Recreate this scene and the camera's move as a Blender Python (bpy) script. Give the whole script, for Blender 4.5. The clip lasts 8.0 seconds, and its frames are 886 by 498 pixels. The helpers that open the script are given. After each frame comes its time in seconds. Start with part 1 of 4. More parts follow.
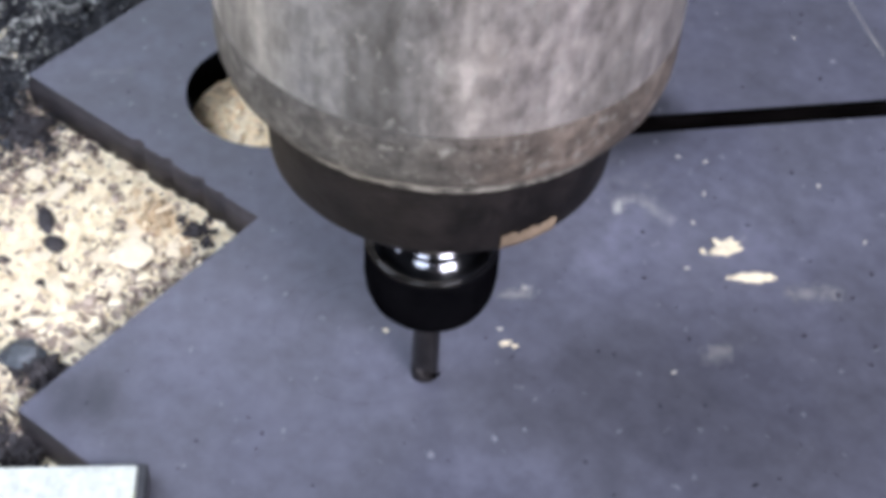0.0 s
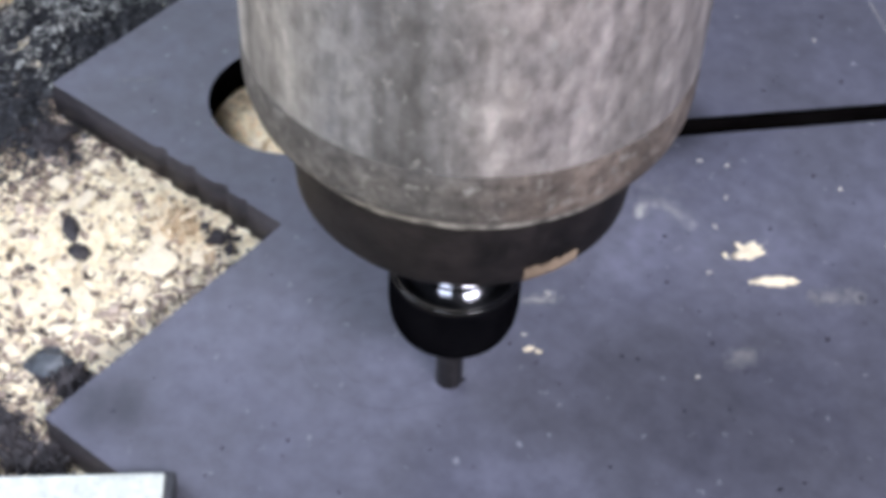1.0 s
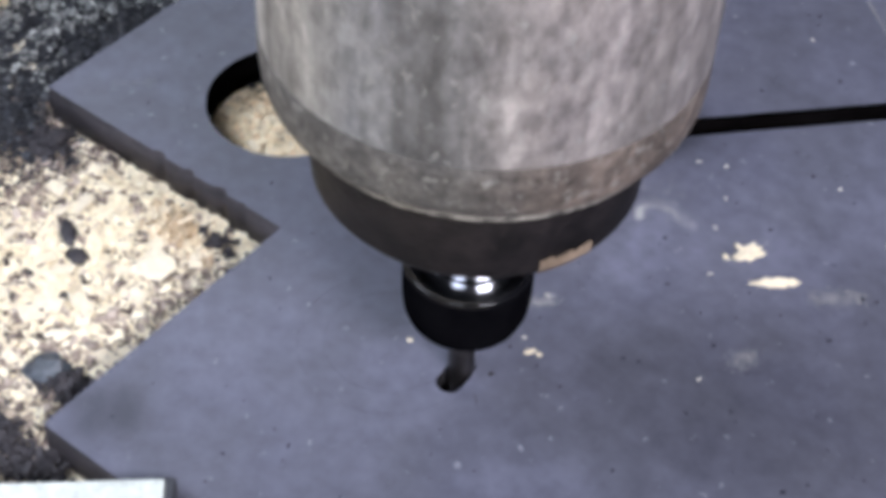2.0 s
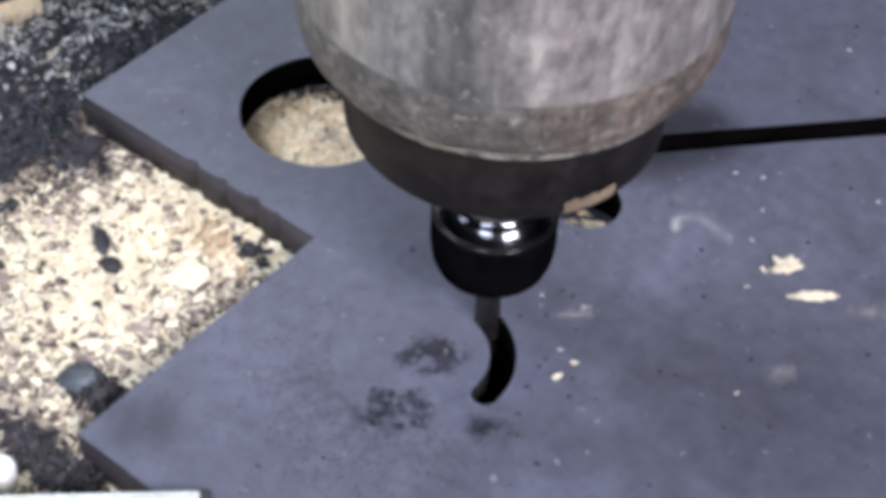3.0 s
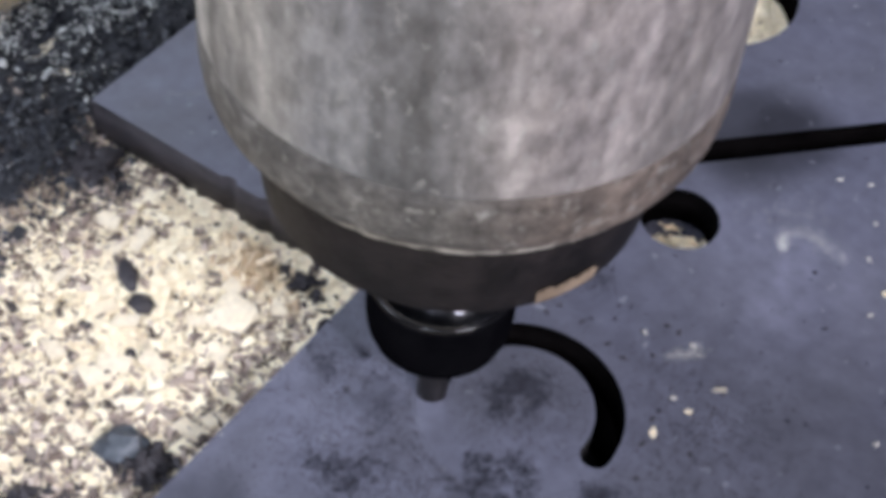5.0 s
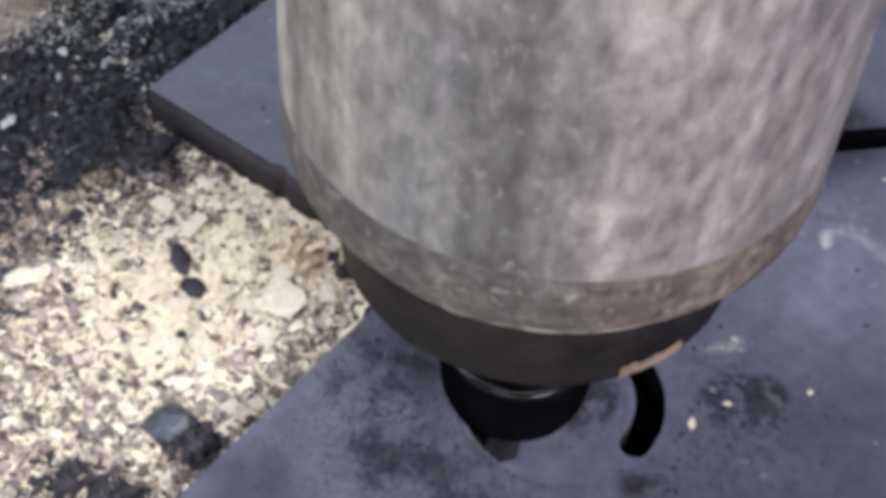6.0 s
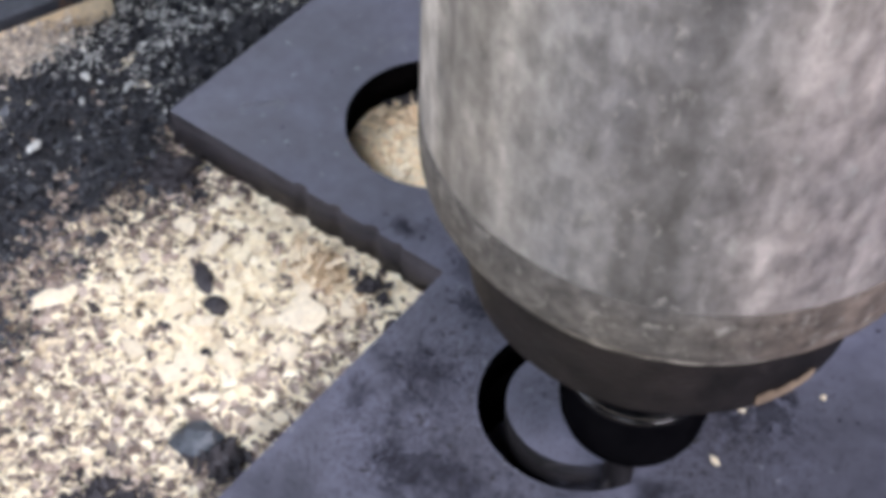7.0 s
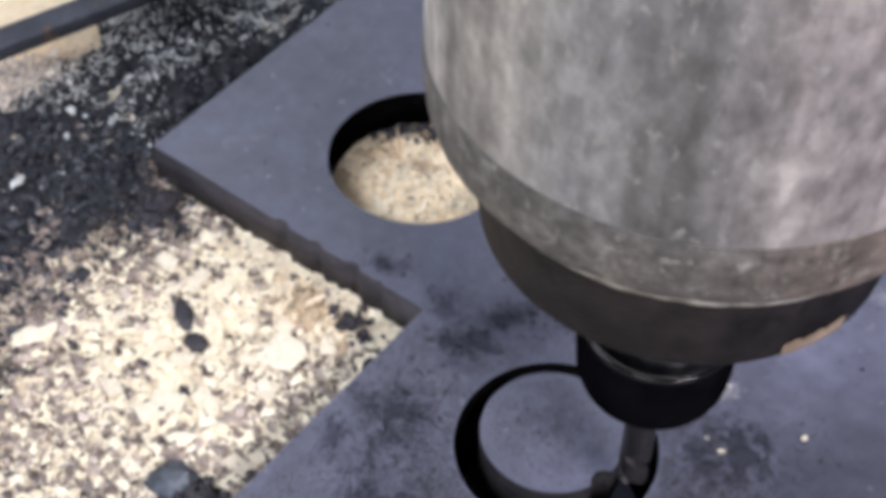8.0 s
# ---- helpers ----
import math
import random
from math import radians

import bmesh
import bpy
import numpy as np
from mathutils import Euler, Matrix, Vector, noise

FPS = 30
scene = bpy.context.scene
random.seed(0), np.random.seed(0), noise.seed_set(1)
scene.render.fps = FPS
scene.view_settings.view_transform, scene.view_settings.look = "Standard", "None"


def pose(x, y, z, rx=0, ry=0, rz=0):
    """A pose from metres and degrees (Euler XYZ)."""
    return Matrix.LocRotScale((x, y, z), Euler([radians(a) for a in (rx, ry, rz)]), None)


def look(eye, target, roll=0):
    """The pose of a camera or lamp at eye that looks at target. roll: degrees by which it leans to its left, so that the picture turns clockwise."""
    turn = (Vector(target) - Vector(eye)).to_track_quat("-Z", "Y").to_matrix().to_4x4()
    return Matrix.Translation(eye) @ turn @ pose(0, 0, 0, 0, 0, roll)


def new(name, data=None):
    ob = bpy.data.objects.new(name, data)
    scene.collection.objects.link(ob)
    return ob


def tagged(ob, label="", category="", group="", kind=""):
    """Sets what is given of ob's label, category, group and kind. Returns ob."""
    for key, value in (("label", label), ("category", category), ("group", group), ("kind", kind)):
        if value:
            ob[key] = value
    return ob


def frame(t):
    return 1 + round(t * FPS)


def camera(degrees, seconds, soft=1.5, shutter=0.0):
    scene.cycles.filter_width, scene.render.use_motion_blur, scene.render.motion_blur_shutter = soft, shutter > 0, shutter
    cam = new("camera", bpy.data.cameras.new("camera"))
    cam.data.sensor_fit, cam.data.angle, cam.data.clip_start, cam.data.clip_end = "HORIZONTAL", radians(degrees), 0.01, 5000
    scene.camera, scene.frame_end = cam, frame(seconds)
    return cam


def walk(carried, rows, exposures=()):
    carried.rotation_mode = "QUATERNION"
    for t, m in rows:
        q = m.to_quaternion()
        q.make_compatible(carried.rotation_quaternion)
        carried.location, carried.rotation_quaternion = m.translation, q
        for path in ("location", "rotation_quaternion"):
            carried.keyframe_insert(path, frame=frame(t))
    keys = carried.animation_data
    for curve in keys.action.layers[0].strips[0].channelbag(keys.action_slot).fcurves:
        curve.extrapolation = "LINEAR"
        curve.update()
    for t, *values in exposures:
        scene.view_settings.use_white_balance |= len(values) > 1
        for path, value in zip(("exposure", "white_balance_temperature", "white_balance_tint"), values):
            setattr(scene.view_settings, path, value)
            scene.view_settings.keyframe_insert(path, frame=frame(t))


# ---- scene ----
cam = camera(32, 8.0, soft=5.2, shutter=0.5)
walk(cam, [
    (0.0, look((0.18647, -0.18966, 0.26663), (0.04826, 0.00949, 0.01416), 4.08)),
    (0.5, look((0.18586, -0.19117, 0.26726), (0.04681, 0.00742, 0.01482), 3.79)),
    (1.0, look((0.18460, -0.19058, 0.26856), (0.04387, 0.00636, 0.01575), 3.15)),
    (1.2, look((0.18460, -0.19058, 0.26856), (0.04393, 0.00558, 0.01512), 3.08)),
    (2.3, look((0.18182, -0.18974, 0.26819), (0.04276, 0.00808, 0.01515), 3.15)),
    (2.5, look((0.18182, -0.18974, 0.26819), (0.04078, 0.00626, 0.01483), 2.70)),
    (3.0, look((0.17795, -0.19014, 0.26777), (0.03462, 0.00517, 0.01516), 2.67)),
    (3.5, look((0.17293, -0.18774, 0.27051), (0.02954, 0.00629, 0.01696), 2.77)),
    (4.0, look((0.15350, -0.18572, 0.27039), (0.00948, 0.00697, 0.01617), 3.21)),
    (4.3, look((0.13562, -0.17684, 0.26456), (-0.00135, 0.02179, 0.01101), 3.87)),
    (4.5, look((0.12587, -0.17066, 0.25719), (-0.00051, 0.02680, -0.00269), 4.63)),
    (4.7, look((0.11797, -0.17242, 0.25014), (0.00225, 0.02754, -0.01277), 6.13)),
    (5.8, look((0.11701, -0.17408, 0.24658), (-0.00803, 0.01484, -0.02086), 4.30)),
    (6.0, look((0.12166, -0.17708, 0.25054), (-0.00544, 0.01449, -0.01403), 4.64)),
    (6.2, look((0.12481, -0.18075, 0.25419), (-0.00381, 0.00914, -0.01081), 3.36)),
    (6.5, look((0.12125, -0.18397, 0.25637), (-0.00644, 0.00655, -0.00867), 3.85)),
    (7.0, look((0.12512, -0.17867, 0.25627), (-0.00775, 0.01047, -0.00721), 2.37)),
    (7.5, look((0.12713, -0.17532, 0.25613), (-0.00624, 0.01287, -0.00773), 1.85)),
    (8.0, look((0.12978, -0.16734, 0.25907), (-0.00886, 0.01867, -0.00299), 1.09)),
], exposures=((0, 0.07, 6500, 13.5), (3.5, 0.05, 6500, 13.5), (4.5, -0.01, 6500, 13.5), (5.8, -0.08, 6620, 15.5), (8, -0.03, 6620, 15.5)))

# ---- daylight: an assumed workshop with three skylights, one lamp added, sky outside ----
world = bpy.data.worlds.new("sky")
scene.world = world
world.use_nodes = True
_n = world.node_tree.nodes
_sky = _n.new("ShaderNodeTexSky")
_sky.sky_type, _sky.sun_disc = "NISHITA", False
_sky.sun_elevation, _sky.sun_rotation = radians(42), radians(-160)
_n["Background"].inputs["Strength"].default_value = 0.12
world.node_tree.links.new(_sky.outputs["Color"], _n["Background"].inputs["Color"])

CEILING = 170.0                                   # centimetres over the sheet
SKYLIGHTS_AND_FILL = ((216.0, 150.0, 90.0, 50.0, (0.77, 0.855, 1.0)),     # azimuth, distance, size, watts, colour
             (-20.0, 225.0, 95.0, 160.0, (0.91, 0.92, 1.0)),
             (287.0, 165.0, 70.0, 34.0, (0.77, 0.855, 1.0)),
             # Added lamp that gives the sheet a sheen; no such opening is known.
             (142.0, 195.0, 80.0, 13.0, (0.84, 0.92, 1.0)))
for az, far, size, watts, tint in SKYLIGHTS_AND_FILL:
    lamp = new("skylight_or_fill_lamp", bpy.data.lights.new("skylight_or_fill_lamp", "AREA"))
    lamp.data.shape, lamp.data.size, lamp.data.energy, lamp.data.color = "SQUARE", size * 0.01, watts, tint
    lamp.matrix_world = pose(far * 0.01 * math.cos(radians(az)), far * 0.01 * math.sin(radians(az)), CEILING * 0.01 + 0.04, 0, 0, az)

# ---- materials ----
CM = 0.01


def coat(name, base, second, scale, rough=0.5, metal=0.0, bump=0.1, fine=6.0, stretch=(1, 1, 1), specks=None, specks_scale=0.0,
         specks_amount=0.5, coords="Object", island=None, rough_spread=0.12, spread=(0.35, 0.65), specular=0.5,
         contrast=(0.78, 1.18), streaks=(), tint=None, specks_soft=0.07, stains_and_light=(), lit_sides=()):
    """A worn surface: two colours mixed by noise at two scales, optional specks, fine relief. Scales are features per metre."""
    m = bpy.data.materials.new(name)
    m.use_nodes = True
    nt = m.node_tree
    N, L = nt.nodes, nt.links
    bsdf = N["Principled BSDF"]
    if coords == "Position":
        src = N.new("ShaderNodeNewGeometry").outputs["Position"]
    else:
        src = N.new("ShaderNodeTexCoord").outputs[coords]
    mp = N.new("ShaderNodeMapping")
    mp.inputs["Scale"].default_value = stretch
    L.new(src, mp.inputs["Vector"])

    def noise_at(s, detail=4.0, roughness=0.6):
        n = N.new("ShaderNodeTexNoise")
        n.inputs["Scale"].default_value, n.inputs["Detail"].default_value, n.inputs["Roughness"].default_value = s, detail, roughness
        L.new(mp.outputs["Vector"], n.inputs["Vector"])
        return n.outputs["Fac"]

    def ramp(fac, a, b, ca=(0, 0, 0, 1), cb=(1, 1, 1, 1)):
        r = N.new("ShaderNodeValToRGB")
        r.color_ramp.elements[0].position, r.color_ramp.elements[1].position = a, b
        r.color_ramp.elements[0].color, r.color_ramp.elements[1].color = ca, cb
        L.new(fac, r.inputs["Fac"])
        return r.outputs["Color"]

    def mix(fac, a, b, how="MIX"):
        x = N.new("ShaderNodeMix")
        x.data_type, x.blend_type = "RGBA", how
        for socket, value in ((x.inputs["Factor"], fac), (x.inputs["A"], a), (x.inputs["B"], b)):
            if hasattr(value, "is_linked"):
                L.new(value, socket)
            elif isinstance(value, (int, float)):
                socket.default_value = value
            else:
                socket.default_value = (*value[:3], 1)
        return x.outputs["Result"]

    big, small = noise_at(scale), noise_at(scale * fine, 5.0, 0.65)
    colour = mix(ramp(big, *spread), base, second)
    shade = ramp(small, 0.3, 0.7, (contrast[0],) * 3 + (1,), (contrast[1],) * 3 + (1,))
    colour = mix(1.0, colour, shade, "MULTIPLY")
    if tint:
        colour = mix(ramp(noise_at(tint[1], 2.0, 0.4), 0.42, 0.62), colour, mix(1.0, tint[0], shade, "MULTIPLY"))
    for grain_at, along, dark, light in streaks:   # long marks that run up the surface: scale, stretch, darkest, lightest
        mp2 = N.new("ShaderNodeMapping")
        mp2.inputs["Scale"].default_value = (1, 1, along)
        L.new(src, mp2.inputs["Vector"])
        n2 = N.new("ShaderNodeTexNoise")
        n2.inputs["Scale"].default_value, n2.inputs["Detail"].default_value = grain_at, 3.0
        L.new(mp2.outputs["Vector"], n2.inputs["Vector"])
        colour = mix(1.0, colour, ramp(n2.outputs["Fac"], 0.36, 0.64, (dark,) * 3 + (1,), (light,) * 3 + (1,)), "MULTIPLY")
    for side_colour, side_way, amount, spread_from, spread_to in lit_sides:   # painted lit sides: colour, the way they face, how much, how far round
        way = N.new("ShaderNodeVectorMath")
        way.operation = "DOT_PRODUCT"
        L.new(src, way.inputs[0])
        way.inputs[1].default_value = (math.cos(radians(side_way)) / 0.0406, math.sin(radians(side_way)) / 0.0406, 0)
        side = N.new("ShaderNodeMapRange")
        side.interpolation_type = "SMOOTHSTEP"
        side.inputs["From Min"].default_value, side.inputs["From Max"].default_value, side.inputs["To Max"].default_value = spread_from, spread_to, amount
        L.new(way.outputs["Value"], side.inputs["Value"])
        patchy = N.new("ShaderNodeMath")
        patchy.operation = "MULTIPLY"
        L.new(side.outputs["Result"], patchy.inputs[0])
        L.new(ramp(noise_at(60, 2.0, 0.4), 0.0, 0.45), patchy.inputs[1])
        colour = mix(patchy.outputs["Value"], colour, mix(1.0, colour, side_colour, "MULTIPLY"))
    for sx, sy, radius, soft, keep in stains_and_light:      # stains, painted light and shade: place, radius and softness in centimetres, colour factor
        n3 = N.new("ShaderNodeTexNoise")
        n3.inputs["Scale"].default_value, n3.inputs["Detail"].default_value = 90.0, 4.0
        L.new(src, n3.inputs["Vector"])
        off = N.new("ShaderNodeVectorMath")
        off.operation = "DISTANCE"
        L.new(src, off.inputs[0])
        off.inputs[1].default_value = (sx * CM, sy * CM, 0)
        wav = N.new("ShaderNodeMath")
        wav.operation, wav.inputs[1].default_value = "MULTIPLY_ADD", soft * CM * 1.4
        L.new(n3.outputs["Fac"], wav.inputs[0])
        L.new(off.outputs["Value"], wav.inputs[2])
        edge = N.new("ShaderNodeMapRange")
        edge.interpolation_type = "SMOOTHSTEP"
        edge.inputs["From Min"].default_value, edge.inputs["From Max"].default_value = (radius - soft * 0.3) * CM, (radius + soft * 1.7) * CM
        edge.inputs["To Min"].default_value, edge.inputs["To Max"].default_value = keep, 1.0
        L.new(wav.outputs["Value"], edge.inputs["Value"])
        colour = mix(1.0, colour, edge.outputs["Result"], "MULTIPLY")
    if specks:
        colour = mix(ramp(noise_at(specks_scale, 3.0, 0.55), 1 - specks_amount * 0.5, 1 - specks_amount * 0.5 + specks_soft), colour, specks)
    if island:
        geo = N.new("ShaderNodeNewGeometry")
        r = N.new("ShaderNodeValToRGB")
        r.color_ramp.interpolation = "LINEAR"
        els = r.color_ramp.elements
        while len(els) < len(island):
            els.new(0.5)
        for k, c in enumerate(island):
            els[k].position, els[k].color = k / (len(island) - 1), (*c, 1)
        L.new(geo.outputs["Random Per Island"], r.inputs["Fac"])
        colour = mix(1.0, r.outputs["Color"], shade, "MULTIPLY")
    L.new(colour, bsdf.inputs["Base Color"])
    rr = N.new("ShaderNodeMapRange")
    rr.inputs["To Min"].default_value, rr.inputs["To Max"].default_value = max(0.02, rough - rough_spread), min(1, rough + rough_spread)
    L.new(small, rr.inputs["Value"])
    L.new(rr.outputs["Result"], bsdf.inputs["Roughness"])
    bsdf.inputs["Metallic"].default_value = metal
    bsdf.inputs["Specular IOR Level"].default_value = specular
    if bump:
        b = N.new("ShaderNodeBump")
        b.inputs["Strength"].default_value, b.inputs["Distance"].default_value = bump, 0.001
        L.new(small, b.inputs["Height"])
        L.new(b.outputs["Normal"], bsdf.inputs["Normal"])
    return m


# Patches above 1 are painted light, the broad right-hand dark ones painted shade.
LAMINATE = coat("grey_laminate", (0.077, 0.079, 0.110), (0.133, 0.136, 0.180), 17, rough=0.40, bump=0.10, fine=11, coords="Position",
                specks=(0.23, 0.235, 0.27), specks_scale=260, specks_amount=0.66, spread=(0.25, 0.75), tint=((0.095, 0.097, 0.127), 38),
                stains_and_light=((4.5, 8.8, 1.5, 0.8, 0.44), (5.2, 9.3, 1.1, 0.6, 0.58), (4.4, 7.5, 0.9, 0.7, 0.62), (0.65, -6.62, 0.55, 0.55, 0.6), (1.15, -6.3, 0.55, 0.5, 0.64), (-5.6, 2.9, 0.5, 0.8, 0.85), (2.6, 1.6, 1.2, 1.6, 0.86), (8.6, -4.9, 1.6, 2.6, 0.74), (10.8, 1.2, 2.4, 2.8, 0.72), (9.0, 6.2, 1.8, 2.6, 1.38), (7.3, 4.4, 1.0, 2.0, 1.18), (5.6, 5.4, 1.2, 1.8, 1.2), (8.0, 15.0, 2.4, 2.6, 0.84)))
CORE = coat("phenolic_core", (0.026, 0.0225, 0.026), (0.060, 0.051, 0.057), 90, rough=0.6, bump=0.5, fine=8, coords="Position", stretch=(1, 1, 3))
# Same core as the edges; the shade inside cuts is painted in as near-black.
SHADED_CUT = coat("shaded_cut_edge", (0.0015, 0.0013, 0.0014), (0.004, 0.0035, 0.0036), 60, rough=0.8, bump=0.4, fine=8, coords="Position", stretch=(1, 1, 3), specular=0.0)
# Same core, middle tone: the light on the disc's wall put into the colour.
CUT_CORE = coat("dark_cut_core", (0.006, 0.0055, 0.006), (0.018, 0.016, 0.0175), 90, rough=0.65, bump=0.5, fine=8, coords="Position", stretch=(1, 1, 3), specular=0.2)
PARTICLE = coat("particle_board", (0.76, 0.65, 0.47), (0.87, 0.77, 0.57), 90, rough=0.85, bump=0.8, fine=5, coords="Position",
                specks=(0.20, 0.14, 0.09), specks_scale=330, specks_amount=0.72)
SAWDUST = coat("tan_sawdust", (0.7, 0.6, 0.4), (0.7, 0.6, 0.4), 200, rough=0.85, bump=0.3, fine=4, coords="Position",
               island=[(0.92, 0.79, 0.55), (0.88, 0.71, 0.46), (0.93, 0.82, 0.60), (0.80, 0.58, 0.35), (0.92, 0.80, 0.57)])
FLAKE = coat("wood_flake", (0.7, 0.6, 0.384), (0.7, 0.6, 0.384), 200, rough=0.8, bump=0.3, fine=4, coords="Position",
             island=[(0.89, 0.80, 0.595), (0.83, 0.72, 0.509), (0.90, 0.82, 0.624), (0.80, 0.68, 0.47), (0.89, 0.795, 0.576), (0.66, 0.54, 0.374), (0.90, 0.81, 0.595), (0.87, 0.77, 0.547)])
SWARF = coat("laminate_swarf", (0.05, 0.05, 0.06), (0.1, 0.1, 0.12), 200, rough=0.45, bump=0.4, fine=4, coords="Position",
             island=[(0.006, 0.007, 0.010), (0.022, 0.025, 0.033), (0.008, 0.008, 0.011), (0.045, 0.050, 0.061), (0.012, 0.013, 0.018), (0.028, 0.031, 0.040), (0.009, 0.009, 0.013), (0.10, 0.107, 0.12), (0.034, 0.029, 0.027)])
DUSTY = coat("brown_dust", (0.1, 0.1, 0.1), (0.1, 0.1, 0.1), 200, rough=0.8, bump=0.3, fine=4, coords="Position",
             island=[(0.42, 0.335, 0.285), (0.19, 0.138, 0.108), (0.045, 0.038, 0.038), (0.50, 0.41, 0.345), (0.11, 0.083, 0.07), (0.36, 0.275, 0.23), (0.55, 0.46, 0.385), (0.07, 0.056, 0.05)])
FLUFF = coat("pale_swarf", (0.2, 0.2, 0.22), (0.3, 0.3, 0.32), 200, rough=0.5, bump=0.4, fine=4, coords="Position",
             island=[(0.30, 0.315, 0.315), (0.50, 0.515, 0.49), (0.40, 0.38, 0.355), (0.62, 0.635, 0.60), (0.33, 0.34, 0.34), (0.78, 0.78, 0.74)])
BLOCK_DUST = coat("pale_block_dust", (0.2, 0.2, 0.22), (0.3, 0.3, 0.32), 200, rough=0.7, bump=0.4, fine=4, coords="Position",
                  island=[(0.70, 0.60, 0.49), (0.42, 0.36, 0.31), (0.82, 0.72, 0.58), (0.30, 0.27, 0.25), (0.62, 0.54, 0.46), (0.85, 0.78, 0.66)])
SWARF_BED = coat("swarf_bed", (0.007, 0.008, 0.011), (0.032, 0.034, 0.042), 160, rough=0.6, bump=1.0, fine=5, coords="Position")
SOOT = coat("black_dust", (0.035, 0.035, 0.046), (0.06, 0.061, 0.079), 300, rough=0.85, bump=0.3, fine=3, specular=0.1)
CHIP = coat("fresh_wood_chip", (0.87, 0.77, 0.59), (0.77, 0.66, 0.48), 260, rough=0.8, bump=0.6, fine=3)
PALE = coat("pale_dust", (0.38, 0.37, 0.355), (0.56, 0.53, 0.47), 220, rough=0.85, bump=0.3, fine=3)
CRUMB = coat("dark_crumb", (0.018, 0.016, 0.02), (0.05, 0.045, 0.05), 300, rough=0.7, bump=0.4, fine=3)
# The two bright sides are light from the skylights painted into the colour.
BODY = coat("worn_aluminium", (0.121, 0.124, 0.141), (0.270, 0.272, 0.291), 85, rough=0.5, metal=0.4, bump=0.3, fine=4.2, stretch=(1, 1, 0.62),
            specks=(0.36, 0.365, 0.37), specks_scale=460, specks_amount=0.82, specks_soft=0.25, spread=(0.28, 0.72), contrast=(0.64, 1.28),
            streaks=((95, 0.035, 0.60, 1.27), (210, 0.02, 0.86, 1.09), (330, 0.6, 0.80, 1.20)), tint=((0.218, 0.224, 0.238), 22), lit_sides=(((1.72, 1.54, 1.42), -13, 1.0, 0.62, 0.95), ((2.0, 1.94, 1.76), -127, 1.0, 0.74, 0.98)))
# Base darkened for a face turned from the light; its bright side is painted.
BAND = coat("shaded_dull_aluminium", (0.068, 0.066, 0.067), (0.138, 0.132, 0.128), 150, rough=0.6, metal=0.35, bump=0.6, fine=3.0, contrast=(0.48, 1.45),
            specks=(0.27, 0.265, 0.255), specks_scale=420, specks_amount=0.88, specks_soft=0.2, streaks=((95, 0.2, 0.7, 1.2),), lit_sides=(((1.45, 1.22, 1.10), -6, 1.0, 0.55, 0.95),))
RIM = coat("bare_rim", (0.075, 0.071, 0.069), (0.37, 0.355, 0.335), 330, rough=0.75, metal=0.05, bump=0.5, fine=3, contrast=(0.6, 1.25), spread=(0.40, 0.60))
# Brown steel darkened for the shade under the housing's overhang.
CAP = coat("shaded_brown_steel", (0.004, 0.0034, 0.0042), (0.0175, 0.0142, 0.0155), 120, rough=0.6, metal=0.0, bump=0.4, fine=4, specular=0.15)
BROWN = coat("brown_flake", (0.6, 0.45, 0.3), (0.7, 0.5, 0.3), 200, rough=0.85, bump=0.4, fine=4, coords="Position",
             island=[(0.82, 0.68, 0.46), (0.50, 0.34, 0.20), (0.88, 0.76, 0.55), (0.24, 0.16, 0.10), (0.78, 0.63, 0.41)])
TAN = coat("tan_patch_coat", (0.17, 0.125, 0.09), (0.30, 0.225, 0.165), 150, rough=0.7, bump=0.3)
CHROME = coat("polished_steel", (0.075, 0.077, 0.086), (0.10, 0.102, 0.112), 120, rough=0.13, metal=1.0, bump=0.03, rough_spread=0.04)
GLOSS = coat("black_gloss", (0.004, 0.004, 0.005), (0.006, 0.006, 0.007), 120, rough=0.12, bump=0.02, rough_spread=0.04, specular=0.28)
BLACK = coat("blackened_steel", (0.0022, 0.0022, 0.003), (0.004, 0.004, 0.005), 120, rough=0.4, metal=0.0, bump=0.04, rough_spread=0.06, specular=0.0)
CUTTER = coat("dusty_carbide", (0.030, 0.027, 0.028), (0.055, 0.050, 0.052), 200, rough=0.4, metal=0.7, bump=0.2)
PLASTIC = coat("dirty_white_plastic", (0.58, 0.62, 0.575), (0.70, 0.735, 0.69), 70, rough=0.45, bump=0.1, fine=6,
               specks=(0.42, 0.47, 0.26), specks_scale=55, specks_amount=0.95, specks_soft=0.15)
WHITE = coat("white_plastic", (0.76, 0.76, 0.75), (0.82, 0.82, 0.81), 90, rough=0.4, bump=0.05)
RUBBER = coat("dark_end_cap", (0.03, 0.032, 0.04), (0.05, 0.052, 0.06), 120, rough=0.6, bump=0.2)
BAR = coat("dark_steel_bar", (0.045, 0.05, 0.062), (0.075, 0.08, 0.095), 70, rough=0.5, metal=0.4, bump=0.2, specks=(0.16, 0.09, 0.05), specks_scale=160, specks_amount=0.68)
WOOD = coat("pale_wood", (0.80, 0.63, 0.40), (0.88, 0.75, 0.53), 60, rough=0.7, bump=0.3, stretch=(1, 6, 1), specks=(0.5, 0.36, 0.2), specks_scale=120, specks_amount=0.66)
CONCRETE = coat("concrete", (0.14, 0.14, 0.14), (0.20, 0.20, 0.20), 6, rough=0.85, bump=0.4, coords="Position")
STONE = coat("glossy_offcut", (0.03, 0.036, 0.045), (0.10, 0.115, 0.135), 140, rough=0.3, bump=0.4)


